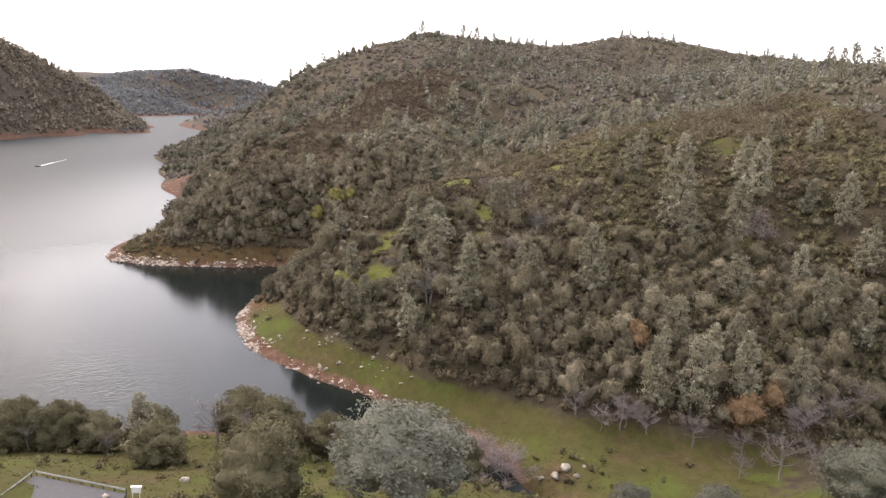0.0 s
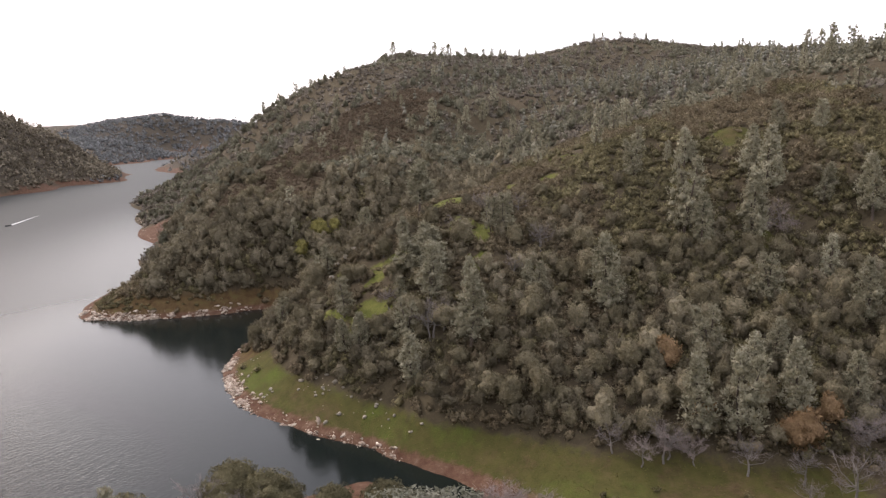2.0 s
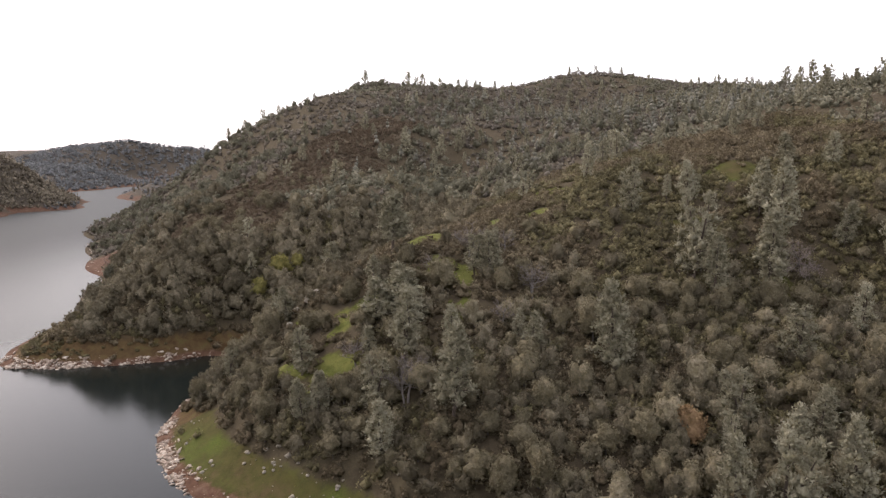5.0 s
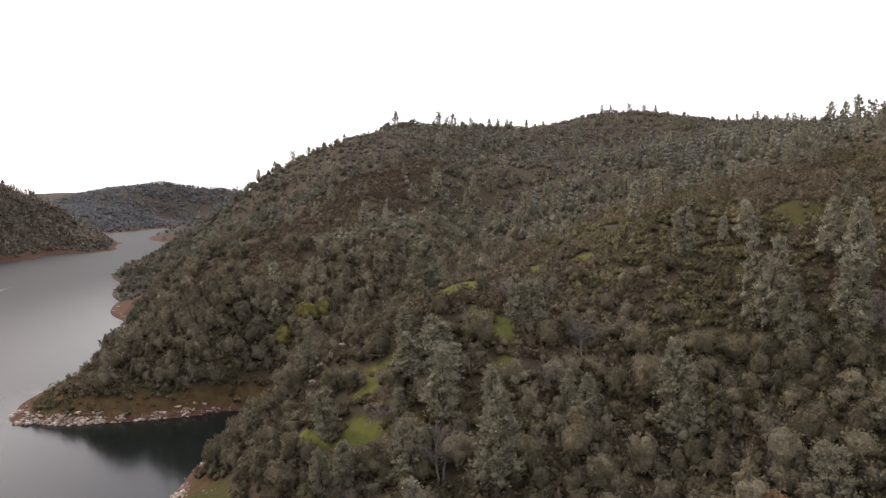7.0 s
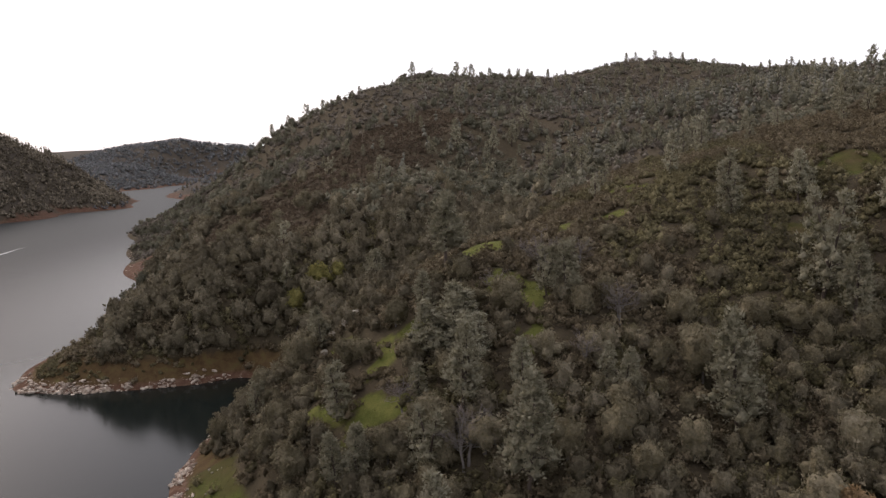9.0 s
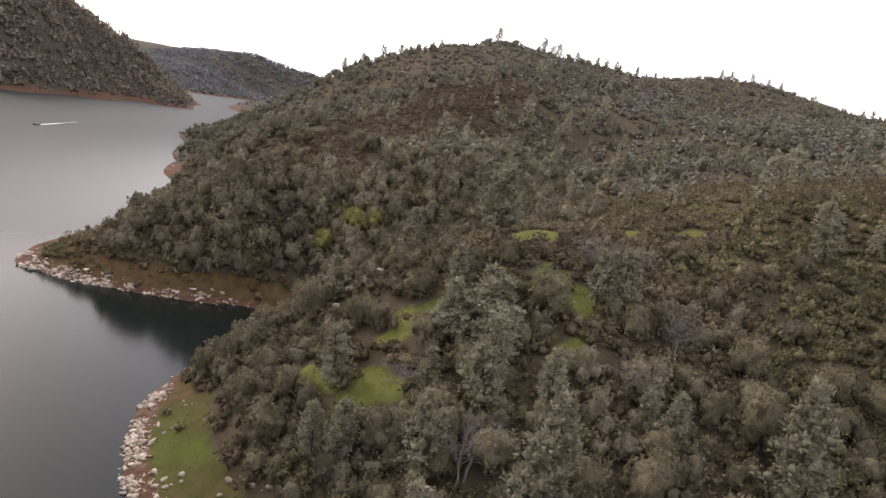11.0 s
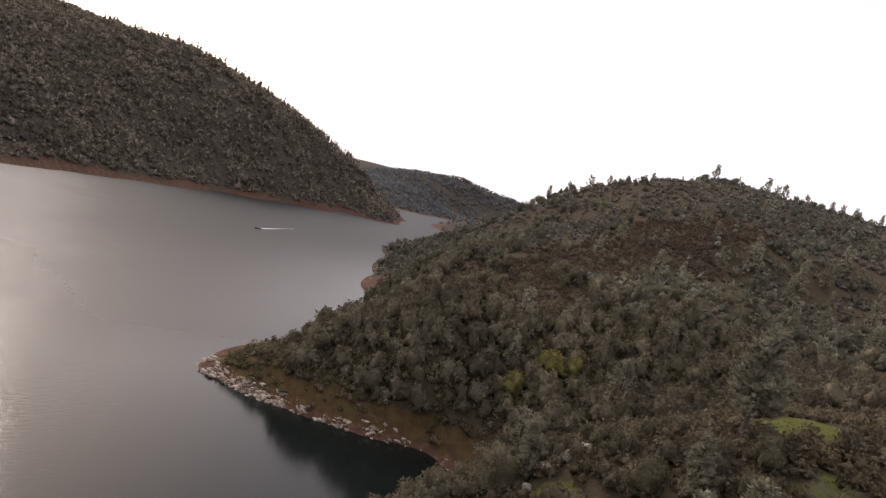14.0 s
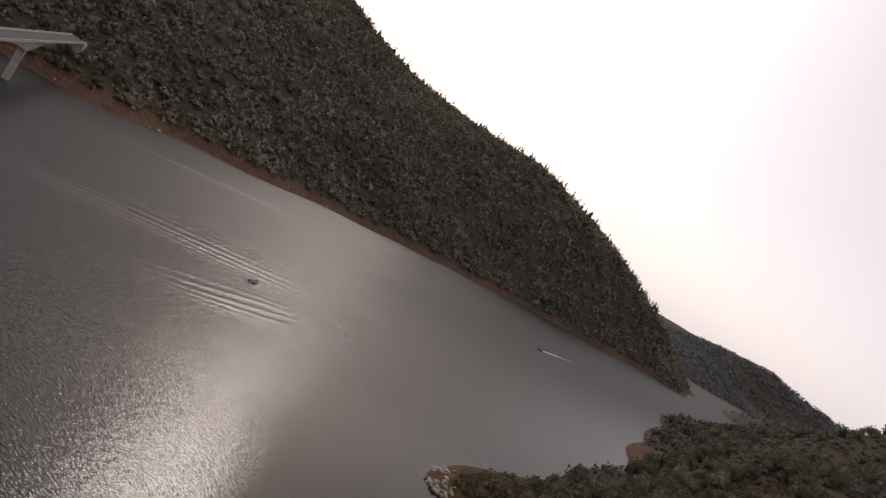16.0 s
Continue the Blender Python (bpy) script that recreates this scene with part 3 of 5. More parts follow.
def live_oak(rng, tall=0.85, knobs=22, leaves=500, leaf=0.065, level=ICO3, **form):
    """A crown of one metre radius, scaled where it stands: short forked trunk under a billowing dome."""
    mid = 0.3 + 0.62 * tall
    wood = [tube([[0, 0, -0.15], [0.02, 0.01, mid * 0.6], [0.0, 0.0, mid]], [0.085, 0.06, 0.03], 6)]
    for k in range(5):
        a = k * 1.3 + rng.uniform(-0.4, 0.4)
        wood.append(tube([[0, 0, mid * 0.5], [math.cos(a) * 0.55, math.sin(a) * 0.55, mid + rng.uniform(-0.1, 0.25)]], [0.035, 0.012], 4))
    return wood, knobby(level, rng, knobs, leaves=leaves, leaf=leaf, squash=(1, rng.uniform(0.82, 1.0), tall), centre=(0, 0, mid), **form)


def bare_tree(rng, twigs=7, spreadout=0.5):
    """A leafless tree one metre tall: a bent trunk, curved limbs and a haze of fine twigs."""
    wood, fine = [], []
    trunk = [np.array([0, 0, -0.04])]
    for z in (0.15, 0.32, 0.5, 0.66):
        trunk.append(np.array([trunk[-1][0] + rng.normal() * 0.025, trunk[-1][1] + rng.normal() * 0.025, z]))
    wood.append(tube(trunk, [0.024, 0.019, 0.015, 0.010, 0.005], 6))
    for k in range(14):
        a = k * 2.4 + rng.uniform(-0.5, 0.5)
        u = rng.uniform(0.22, 1.0)
        s = trunk[1] + (trunk[4] - trunk[1]) * u
        out = spreadout * rng.uniform(0.45, 0.8) * (1.15 - 0.6 * u)
        e = s + np.array([math.cos(a) * out, math.sin(a) * out, rng.uniform(0.12, 0.36)])
        m = s + (e - s) * 0.5 + np.array([math.cos(a) * 0.03, math.sin(a) * 0.03, -0.03]) + rng.normal(size=3) * 0.02
        wood.append(tube([s, m, e], [0.008, 0.0055, 0.002], 4))
        for j in range(twigs):
            w = rng.uniform(0.25, 1.0)
            p = s + (m - s) * w * 2 if w < 0.5 else m + (e - m) * (w * 2 - 1)
            t = p + rng.normal(size=3) * [0.07, 0.07, 0.04] + [math.cos(a) * 0.03, math.sin(a) * 0.03, 0.07]
            fine.append(tube([p, (p + t) / 2 + rng.normal(size=3) * 0.01, t], [0.003, 0.002, 0.001], 3))
            for i in range(4):
                f = p + (t - p) * rng.uniform(0.3, 1.0)
                fine.append(tube([f, f + rng.normal(size=3) * 0.035 + [0, 0, 0.02]], [0.002, 0.001], 3))
    return wood, fine


PALE_BARK = bark_material("pale_bark", (0.10, 0.085, 0.075), (0.22, 0.195, 0.175))
TWIGS = bark_material("bare_twigs", (0.12, 0.098, 0.088), (0.21, 0.175, 0.16))
PINK_TWIGS = bark_material("reddish_twigs", (0.18, 0.142, 0.128), (0.29, 0.238, 0.22))
YELLOW_LEAVES = leaf_material("yellow_green_leaves", (0.15, 0.135, 0.045), (0.22, 0.198, 0.066), (0.30, 0.27, 0.10), per="OBJECT")
RUSTY_LEAVES = leaf_material("rusty_leaves", (0.135, 0.085, 0.046), (0.20, 0.13, 0.07), (0.275, 0.185, 0.10), per="OBJECT")
BANK_OAK_LEAVES = leaf_material("bank_oak_leaves", (0.078, 0.069, 0.036), (0.112, 0.099, 0.054), (0.155, 0.138, 0.078), per="OBJECT", mottle=0.7)
SILVER_LEAVES = leaf_material("silvery_oak_leaves", (0.100, 0.100, 0.072), (0.135, 0.134, 0.099), (0.18, 0.177, 0.135), per="OBJECT", mottle=0.7)

r = np.random.default_rng(21)
PINE_KIND = [plant("gray_pine", *gray_pine(r), PINE_BARK, PINE_NEEDLES, "airy gray-green pine standing above the hillside brush", "pine tree", "pines on the hills") for _ in range(8)]
FAR_PINE_KIND = [plant("gray_pine", *gray_pine(r, 0.05, 26, 18, 0.03), PINE_BARK, PINE_NEEDLES, "gray-green pine high on the brushy hill", "pine tree", "pines on the hills") for _ in range(6)]
OAK_KIND = [plant("live_oak", *live_oak(r, r.uniform(0.95, 1.5), int(r.integers(18, 34)), 900, 0.062), OAK_BARK, OAK_LEAVES, "dull green live oak with a lumpy round crown", "oak tree", "oaks on the slopes") for _ in range(9)]
FAR_OAK_KIND = [plant("gully_oak", *live_oak(r, r.uniform(0.95, 1.35), 16, 340, 0.09, ICO2), OAK_BARK, OAK_LEAVES, "dark live oak in the gully and on the headland", "oak tree", "oaks on the headland") for _ in range(6)]
BARE_KIND = [plant("bare_tree", *bare_tree(r, 8, r.uniform(0.45, 0.65)), PALE_BARK, TWIGS, "leafless gray tree with a pale trunk", "bare tree", "bare trees", "twig_crown") for _ in range(4)]
unused = set(PINE_KIND + FAR_PINE_KIND + OAK_KIND + FAR_OAK_KIND + BARE_KIND)


def stand(kinds, x, y, size, sink=0.1, wide=1.0, label=""):
    """Puts a tree of one of the kinds on the ground."""
    kind = kinds[int(rng.integers(len(kinds)))]
    m = pose(x, y, float(height([x], [y])[0]) - sink, rng.normal() * 2.0, rng.normal() * 2.0, rng.uniform(0, 360))
    ob = copy_thing(kind, m)
    w = wide * rng.uniform(0.92, 1.1)
    ob.scale = (size * w, size * w, size)
    return tagged(ob, label)


taken = []


def pine(x, y, h, label="", wide=1.0):
    taken.append((x, y, 2.5))
    return stand(PINE_KIND if y < 330 else FAR_PINE_KIND, x, y, h, 0.3, wide, label)


def oak(x, y, radius, kinds=OAK_KIND):
    taken.append((x, y, radius))
    return stand(kinds, x, y, radius, 0.2)


def open_ground(x, y, reach=3.0):
    """Whether grass lies under or close beside a place."""
    most = np.zeros(len(x))
    for dx, dy in ((0, 0), (reach, 0), (-reach, 0), (0, reach), (0, -reach)):
        u, v = x + dx, y + dy
        most = np.maximum(most, masks(u, v, height(u, v))[0])
    return most > 0.45


def pack(seed, count, x0, x1, y0, y1, most, sizes, chance, kinds, close):
    """Oaks sown until their crowns touch; chance gives the odds of one from the height and place of the ground."""
    r = np.random.default_rng(seed)
    x, y = r.uniform(x0, x1, count), r.uniform(y0, y1, count)
    z = height(x, y)
    g, d, b = masks(x, y, z)
    keep = np.nonzero(~open_ground(x, y) & (b < 0.4) & (r.uniform(size=count) < chance(x, y, z)))[0]
    placed = 0
    for k in keep:
        radius = float(sizes[0] + (sizes[1] - sizes[0]) * r.uniform() ** 1.5)
        if placed < most and all((x[k] - a) ** 2 + (y[k] - c) ** 2 > (close * (radius + w)) ** 2 for a, c, w in taken):
            oak(float(x[k]), float(y[k]), radius, kinds)
            placed += 1


# pines that stand out: x, y, height
SKYLINE_PINES = [(-70, 1075, 21), (-9, 1057, 20), (2, 1082, 16), (12, 1097, 21), (39, 1091, 16), (60, 1015, 13), (103, 1162, 12), (-218, 895, 16), (-199, 894, 14),
                 (-177, 889, 16), (-157, 883, 12), (-143, 900, 9), (-119, 904, 9), (243, 1165, 13), (256, 1156, 11), (280, 1140, 14), (301, 1139, 13), (321, 1149, 12),
                 (356, 1123, 8), (394, 1109, 8), (403, 808, 22), (415, 801, 22), (425, 790, 26), (529, 937, 26)]
SPUR_PINES = [(23, 262, 17), (-34, 243, 15), (9, 232, 13), (28, 235, 11), (-45, 281, 13), (-38, 370, 18), (-14, 270, 13), (8, 208, 25), (-12, 219, 15), (52, 221, 27), (88, 262, 29), (91, 252, 21), (116, 270, 14), (31, 229, 13), (125, 296, 22), (-31, 224, 13),
              (-61, 346, 14), (-42, 381, 15), (-62, 272, 11), (-40, 386, 14), (18, 263, 15), (-14, 239, 10), (8, 236, 9), (-3, 233, 9)]
SLOPE_PINES = [(64, 173, 23), (73, 170, 25), (88, 173, 22), (105, 176, 16), (75, 198, 16), (129, 286, 28), (113, 260, 27), (146, 276, 17), (157, 262, 25), (125, 209, 21),
               (100, 219, 17), (135, 203, 18), (163, 315, 15), (-9, 205, 17), (-4, 231, 22), (89, 190, 15), (-27, 223, 14), (154, 241, 18), (150, 325, 15), (105, 314, 17), (82, 310, 17), (81, 187, 15)]
HILL_PINES = [(-53, 501, 17), (21, 639, 20), (59, 590, 21), (68, 536, 18), (62, 469, 17), (97, 472, 16), (89, 333, 14), (160, 600, 16), (116, 624, 18), (51, 693, 18), (-9, 644, 18), (-46, 705, 18),
              (-106, 733, 16), (142, 416, 11), (156, 387, 13), (17, 433, 13), (47, 354, 10), (107, 314, 11), (-32, 413, 13), (-88, 412, 14), (-7, 631, 19), (37, 652, 18), (-25, 617, 16), (-131, 749, 18), (-91, 618, 15), (-119, 592, 13)]
for x, y, h in SKYLINE_PINES:
    pine(x, y, h, "ragged pine standing out on the ridge against the sky", 1.25)
for x, y, h in SPUR_PINES + SLOPE_PINES + HILL_PINES:
    pine(x, y, h, "", 1.15 if h < 20 else 1.0)
for dx, dy, h in ((0, 0, 17), (4.5, 2, 15), (-4, 3, 15), (1, 5, 16), (6, -3, 13)):
    pine(-8 + dx, 248 + dy, h, "", 1.5)
lone = plant("gray_pine", *gray_pine(np.random.default_rng(57), 0.03, 44, 40, 0.019, 0.34), PINE_BARK, PINE_NEEDLES, "lone gray pine with a tall bare trunk on the spur's crest", "pine tree", "pines on the hills")
unused.add(lone)
taken.append((-9, 288, 2.5))
stand([lone], -9, 288, 25, 0.3, 1.2)
# more of them, thinly over the slopes
x, y, r = (lambda g: (g.uniform(-130, 420, 900), g.uniform(180, 1050, 900), g))(np.random.default_rng(31))
z = height(x, y)
g, d, b = masks(x, y, z)
right = np.clip((x + 40 - 0.05 * (y - 250)) / 160, 0.06, 1)
keep = (z > 14) & (g < 0.3) & (r.uniform(size=len(x)) < right * 0.62) & (((x < 60) & (y < 330) & (y > 200)) == False)
for px_, py_ in zip(x[keep][:235], y[keep][:235]):
    pine(float(px_), float(py_), float(r.uniform(9, 18)))

# oaks on the lower slopes and in the gullies
pack(41, 5200, -85, 190, 165, 300, 290, (1.9, 4.8), lambda x, y, z: np.clip(1.35 - (z - 8) / 38, 0.10, 1) * (z > 5.5) * np.where(x < 60, 1, 0.75), OAK_KIND, 0.66)
pack(43, 2600, -200, 40, 350, 600, 170, (2.4, 4.6), lambda x, y, z: (z > 13) * np.clip(1.4 - z / 62, 0, 1), FAR_OAK_KIND, 0.78)

# leafless and coloured trees that stand out
for x, y, h in ((35, 255, 10), (17, 276, 12), (-3, 218, 12), (24, 240, 8), (30, 285, 8), (5, 268, 8), (42, 172, 8), (54, 169, 10), (-18, 238, 8), (72, 163, 9), (-14, 255, 7), (112, 170, 10), (100, 164, 10), (123, 178, 10), (84, 160, 8)):
    stand(BARE_KIND, x, y, h * 1.15, 0.2, 1.3)
yellow = plant("yellow_bush", *live_oak(np.random.default_rng(51), 1.1, 26, 700, 0.07), OAK_BARK, YELLOW_LEAVES, "bright yellow-green leafy tree in the gully", "tree", "yellow trees")
unused.add(yellow)
rusty = plant("rusty_bush", *live_oak(np.random.default_rng(52), 1.1, 26, 700, 0.065), OAK_BARK, RUSTY_LEAVES, "rusty brown bush with withered leaves", "bush", "rusty bushes")
unused.add(rusty)
for x, y, h in ((-74, 374, 8), (-66, 385, 9), (-58, 388, 7)):
    stand([yellow], x, y, h / 1.7)
for x, y, h in ((62, 196, 7), (87, 168, 8), (66, 176, 6), (95, 172, 6)):
    stand([rusty], x, y, h / 1.5)


# ---- brush over the slopes ----
def brush(name, x, y, radius, rng, material, leaves, label, category, tall=1.0, cores=1, leaf=0.3):
    """One mesh of many shrubs: low uneven mounds with leaves lying over them."""
    x, y, radius = (np.repeat(a, cores) for a in (x, y, radius))
    z, count = height(x, y), len(x)
    first = np.arange(count) % cores == 0
    own = np.repeat(rng.uniform(0, 1, count // cores), cores)
    c = np.stack([x, y, z + radius * tall * 0.35], 1) + np.where(first, 0, 1)[:, None] * rng.normal(size=(count, 3)) * (radius * 0.6)[:, None] * [1, 1, 0.25]
    rad = (radius * np.where(first, 0.85, rng.uniform(0.45, 0.75, count)))[:, None] * [1, 1, tall] * rng.uniform(0.8, 1.2, (count, 3))
    ball, faces = OCTA
    v = c[:, None] + ball * (1 + rng.normal(size=(count, len(ball), 1)) * 0.2) * rad[:, None] * 0.64
    f = faces[None] + (np.arange(count) * len(ball))[:, None, None]
    pieces = [(v.reshape(-1, 3), f.reshape(-1, 3), np.repeat(own, len(ball)))]
    if leaves:
        n = unit(rng.normal(size=(count, leaves, 3)) + [0, 0, 0.55])
        p = c[:, None] + n * rad[:, None] * rng.uniform(0.66, 1.16, (count, leaves, 1))
        lv, lf = leaves_at(p, n, leaf * (0.6 + 0.2 * radius)[:, None, None], rng)
        pieces.append((lv, lf, np.repeat(np.clip(own[:, None] + rng.normal(size=(count, leaves)) * 0.15, 0, 1).ravel(), 3)))
    v, f, t = joined(pieces)
    return tagged(new(name, array_mesh(name, v, f, material, True, t)), label, category, kind="stuff")


def clear_of_trees(x, y):
    """Where no oak's crown stands over the ground."""
    free = np.ones(len(x), bool)
    for a, b, w in taken:
        if w > 2.6:
            free &= (x - a) ** 2 + (y - b) ** 2 > (0.7 * w) ** 2
    return free


def grove(name, x, y, radius, rng, label, material=OAK_WOODS, leaves=300, leaf=0.095):
    """Woods too thick to tell tree from tree: billowing crowns in one mesh."""
    kinds = [joined(live_oak(rng, rng.uniform(0.9, 1.5), 15, leaves, leaf, ICO2)[1]) for _ in range(6)]
    pieces = []
    for k, (cx, cy, cz, r_) in enumerate(zip(x, y, height(x, y), radius)):
        v, f, t = kinds[k % 6]
        a = rng.uniform(0, 6.283)
        turned = np.stack([v[:, 0] * math.cos(a) - v[:, 1] * math.sin(a), v[:, 0] * math.sin(a) + v[:, 1] * math.cos(a), v[:, 2] - 0.15], 1)
        pieces.append((turned * r_ + [cx, cy, cz], f, np.clip(t * 0.4 + 0.6 * rng.uniform(), 0, 1)))
    v, f, t = joined(pieces)
    return tagged(new(name, array_mesh(name, v, f, material, True, t)), label, "woods", kind="stuff")


SPUR = [(-112, 445), (-104, 500), (-88, 545), (-68, 615), (-52, 668), (-30, 705)]


def on_spur(x, y):
    """How far inside the open brown spur of the big hill a place lies, in metres; less than nothing outside."""
    near = np.full(len(x), 1e9)
    for (x0, y0), (x1, y1) in zip(SPUR, SPUR[1:]):
        u = np.clip(((x - x0) * (x1 - x0) + (y - y0) * (y1 - y0)) / ((x1 - x0) ** 2 + (y1 - y0) ** 2), 0, 1)
        near = np.minimum(near, np.hypot(x - x0 - u * (x1 - x0), y - y0 - u * (y1 - y0)))
    return 40 + 9 * wobble(x / 20, y / 20, 77) - near


def wooded(x, y, z, r):
    g, d, b = masks(x, y, z)
    return ((g < 0.35) | ((y > 235) & (r.uniform(size=len(x)) < 0.03))) & (b < 0.4) & (z > 1.5) & ((d < 0.7) | (r.uniform(size=len(x)) < 0.10))


def sown(count, x0, x1, y0, y1, seed):
    r = np.random.default_rng(seed)
    x, y = r.uniform(x0, x1, count), r.uniform(y0, y1, count)
    return x, y, height(x, y), r


x, y, z, r = sown(14800, -180, 200, 160, 430, 11)
ok = wooded(x, y, z, r) & clear_of_trees(x, y)
x, y = x[ok], y[ok]
green = wobble(x / 30, y / 30, 5) + 0.6 * wobble(x / 6, y / 6, 6) + np.clip((x - 30) / 60, -0.6, 0.9) * (y < 330) > 0.25
size = r.uniform(1.4, 2.9, len(x))
brush("chaparral", x[~green], y[~green], size[~green], r, CHAPARRAL, 26, "dense brown chaparral shrubs on the near slope", "shrubs", cores=2, leaf=0.32)
brush("evergreen_brush", x[green], y[green], size[green] * 1.1, r, EVERGREEN_BRUSH, 25, "dense olive green brush on the near slope", "shrubs", cores=2, leaf=0.27)
x, y, z, r = sown(3600, -205, 40, 345, 600, 17)
ok = (z > 8.5) & (z < 62) & (r.uniform(size=len(x)) < np.where(y < 455, 1.0, np.clip(1.1 - z / 66, 0.1, 1))) & clear_of_trees(x, y) & (on_spur(x, y) < 0) & ((x > -150) | (z > 12))
grove("headland_woods", x[ok][:760], y[ok][:760], r.uniform(2.4, 4.6, 760), r, "dense dull green oak woods on the headland and its gully", OAK_WOODS, 150, 0.13)
x, y, z, r = sown(1500, -182, -105, 330, 385, 20)
ok = (z > 3.2) & (z < 14) & (r.uniform(size=len(x)) < np.clip((-118 - x) / 40, 0.12, 1))
brush("tip_scrub", x[ok][:330], y[ok][:330], r.uniform(0.6, 1.7, 330), r, EVERGREEN_BRUSH, 22, "low olive scrub over the headland's stony tip", "shrubs", cores=2, leaf=0.26, tall=0.7)
x, y, z, r = sown(6000, -85, 190, 164, 300, 18)
g, d, b = masks(x, y, z)
ok = ~open_ground(x, y, 2.5) & (z > 6) & (r.uniform(size=len(x)) < np.clip(1.3 - (z - 8) / 40, 0.06, 1) * np.where(x < 60, 1, 0.8)) & clear_of_trees(x, y)
grove("slope_woods", x[ok][:600], y[ok][:600], r.uniform(1.5, 3.4, 600), r, "thick olive gray oak woods above the shore meadow", OAK_WOODS, 220, 0.105)
x, y, z, r = sown(11000, -190, 60, 400, 760, 19)
ok = on_spur(x, y) > 0
x, y = x[ok][:4300], y[ok][:4300]
brush("spur_chaparral", x, y, r.uniform(1.1, 2.2, len(x)), r, SPUR_CHAPARRAL, 14, "low brown chaparral on the hill's open spur", "shrubs", leaf=0.62, tall=0.75)
x, y, z, r = sown(5200, -420, 420, 425, 1080, 22)
folds = 0.75 * wobble(x / 60, y / 60, 8) + 0.5 * wobble(x / 14, y / 14, 9) + np.clip((-110 - x) / 60, 0, 0.8) - np.clip((y - 700) / 260, 0, 0.7)
ok = (z > np.where((y > 525) & (y < 630) & (x < -120), 13, 3)) & (on_spur(x, y) < -3) & (folds > r.uniform(-0.7, 0.9, len(x)))
grove("hill_woods", x[ok][:1900], y[ok][:1900], r.uniform(2.2, 4.4, 1900), r, "round gray-green oaks dotted over the big hill", HILL_BRUSH, 70, 0.17)
x, y, z, r = sown(34000, -420, 640, 180, 1180, 12)
seen = (z > np.where((y > 525) & (y < 630) & (x < -120), 12, 1.2)) & ((y > 425) | (x > 196)) & (z > 0.12 * (x - 300)) & (on_spur(x, y) < 0)
x, y = x[seen], y[seen]
x, y = x[:12000], y[:12000]
green = wobble(x / 80, y / 80, 8) + 0.5 * wobble(x / 12, y / 12, 9) - np.clip((y - 520) / 200, -0.6, 0.5) > 0.2
size = r.uniform(2.6, 4.8, len(x))
brush("hill_chaparral", x[~green], y[~green], size[~green], r, HAZY_HILL_CHAPARRAL, 12, "brown chaparral covering the big rounded hill, grayed by painted haze", "shrubs", leaf=0.66, tall=0.8)
brush("hill_evergreen_brush", x[green], y[green], size[green], r, HILL_BRUSH, 12, "dark green brush in the folds of the big hill", "shrubs", leaf=0.66, tall=0.85)
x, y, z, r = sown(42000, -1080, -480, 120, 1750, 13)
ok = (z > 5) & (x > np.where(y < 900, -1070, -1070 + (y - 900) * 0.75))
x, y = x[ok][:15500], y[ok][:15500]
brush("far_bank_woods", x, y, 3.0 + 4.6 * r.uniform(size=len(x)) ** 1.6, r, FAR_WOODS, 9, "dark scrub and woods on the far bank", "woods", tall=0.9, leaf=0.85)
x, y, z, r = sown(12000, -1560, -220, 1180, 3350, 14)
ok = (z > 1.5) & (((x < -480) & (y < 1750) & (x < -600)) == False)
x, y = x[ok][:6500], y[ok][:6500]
brush("distant_woods", x, y, r.uniform(8.0, 15.0, len(x)) * np.clip(y / 2400, 0.6, 1), r, DISTANT_HAZE_WOODS, 12, "distant wooded hills at the lake's end, haze tinted into the leaves", "woods", tall=0.8, leaf=0.9)


def far_pines(name, x, y, h, rng, material, label):
    """Slim far pines, all in one mesh."""
    z = height(x, y)
    pieces = []
    for a, b, c, t in zip(x, y, z, h):
        for k in range(3):
            u = 0.35 + 0.26 * k
            rad = t * np.array([0.17, 0.17, 0.2]) * (1.25 - u) * rng.uniform(0.8, 1.25)
            pieces.append((*lump(np.array([a + rng.normal() * t * 0.03, b + rng.normal() * t * 0.03, c + t * u]), rad, rng, rough=0.25), rng.uniform()))
    v, f, tones = joined(pieces)
    return tagged(new(name, array_mesh(name, v, f, material, True, tones)), label, "woods", kind="stuff")


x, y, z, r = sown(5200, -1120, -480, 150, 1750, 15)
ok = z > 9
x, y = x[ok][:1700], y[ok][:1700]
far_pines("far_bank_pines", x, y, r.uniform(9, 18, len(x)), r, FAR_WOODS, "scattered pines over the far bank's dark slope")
x, y, z, r = sown(2600, -120, 600, 520, 1060, 16)
ok = (z > 60) & (z < 185) & (y < 930) & (r.uniform(size=len(x)) < np.clip((x + 60) / 200, 0.15, 1))
x, y = x[ok][:900], y[ok][:900]
far_pines("hill_pines", x, y, r.uniform(8, 14, len(x)), r, HILL_NEEDLES, "many small gray-green pines high on the big hill")


# ---- stones along the shores ----
def walk_line(line, step, rng, jitter):
    for (x0, y0), (x1, y1) in zip(line, line[1:]):
        n = max(1, int(math.hypot(x1 - x0, y1 - y0) / step))
        for k in range(n):
            u = (k + rng.uniform()) / n
            yield x0 + (x1 - x0) * u + rng.normal() * jitter, y0 + (y1 - y0) * u + rng.normal() * jitter


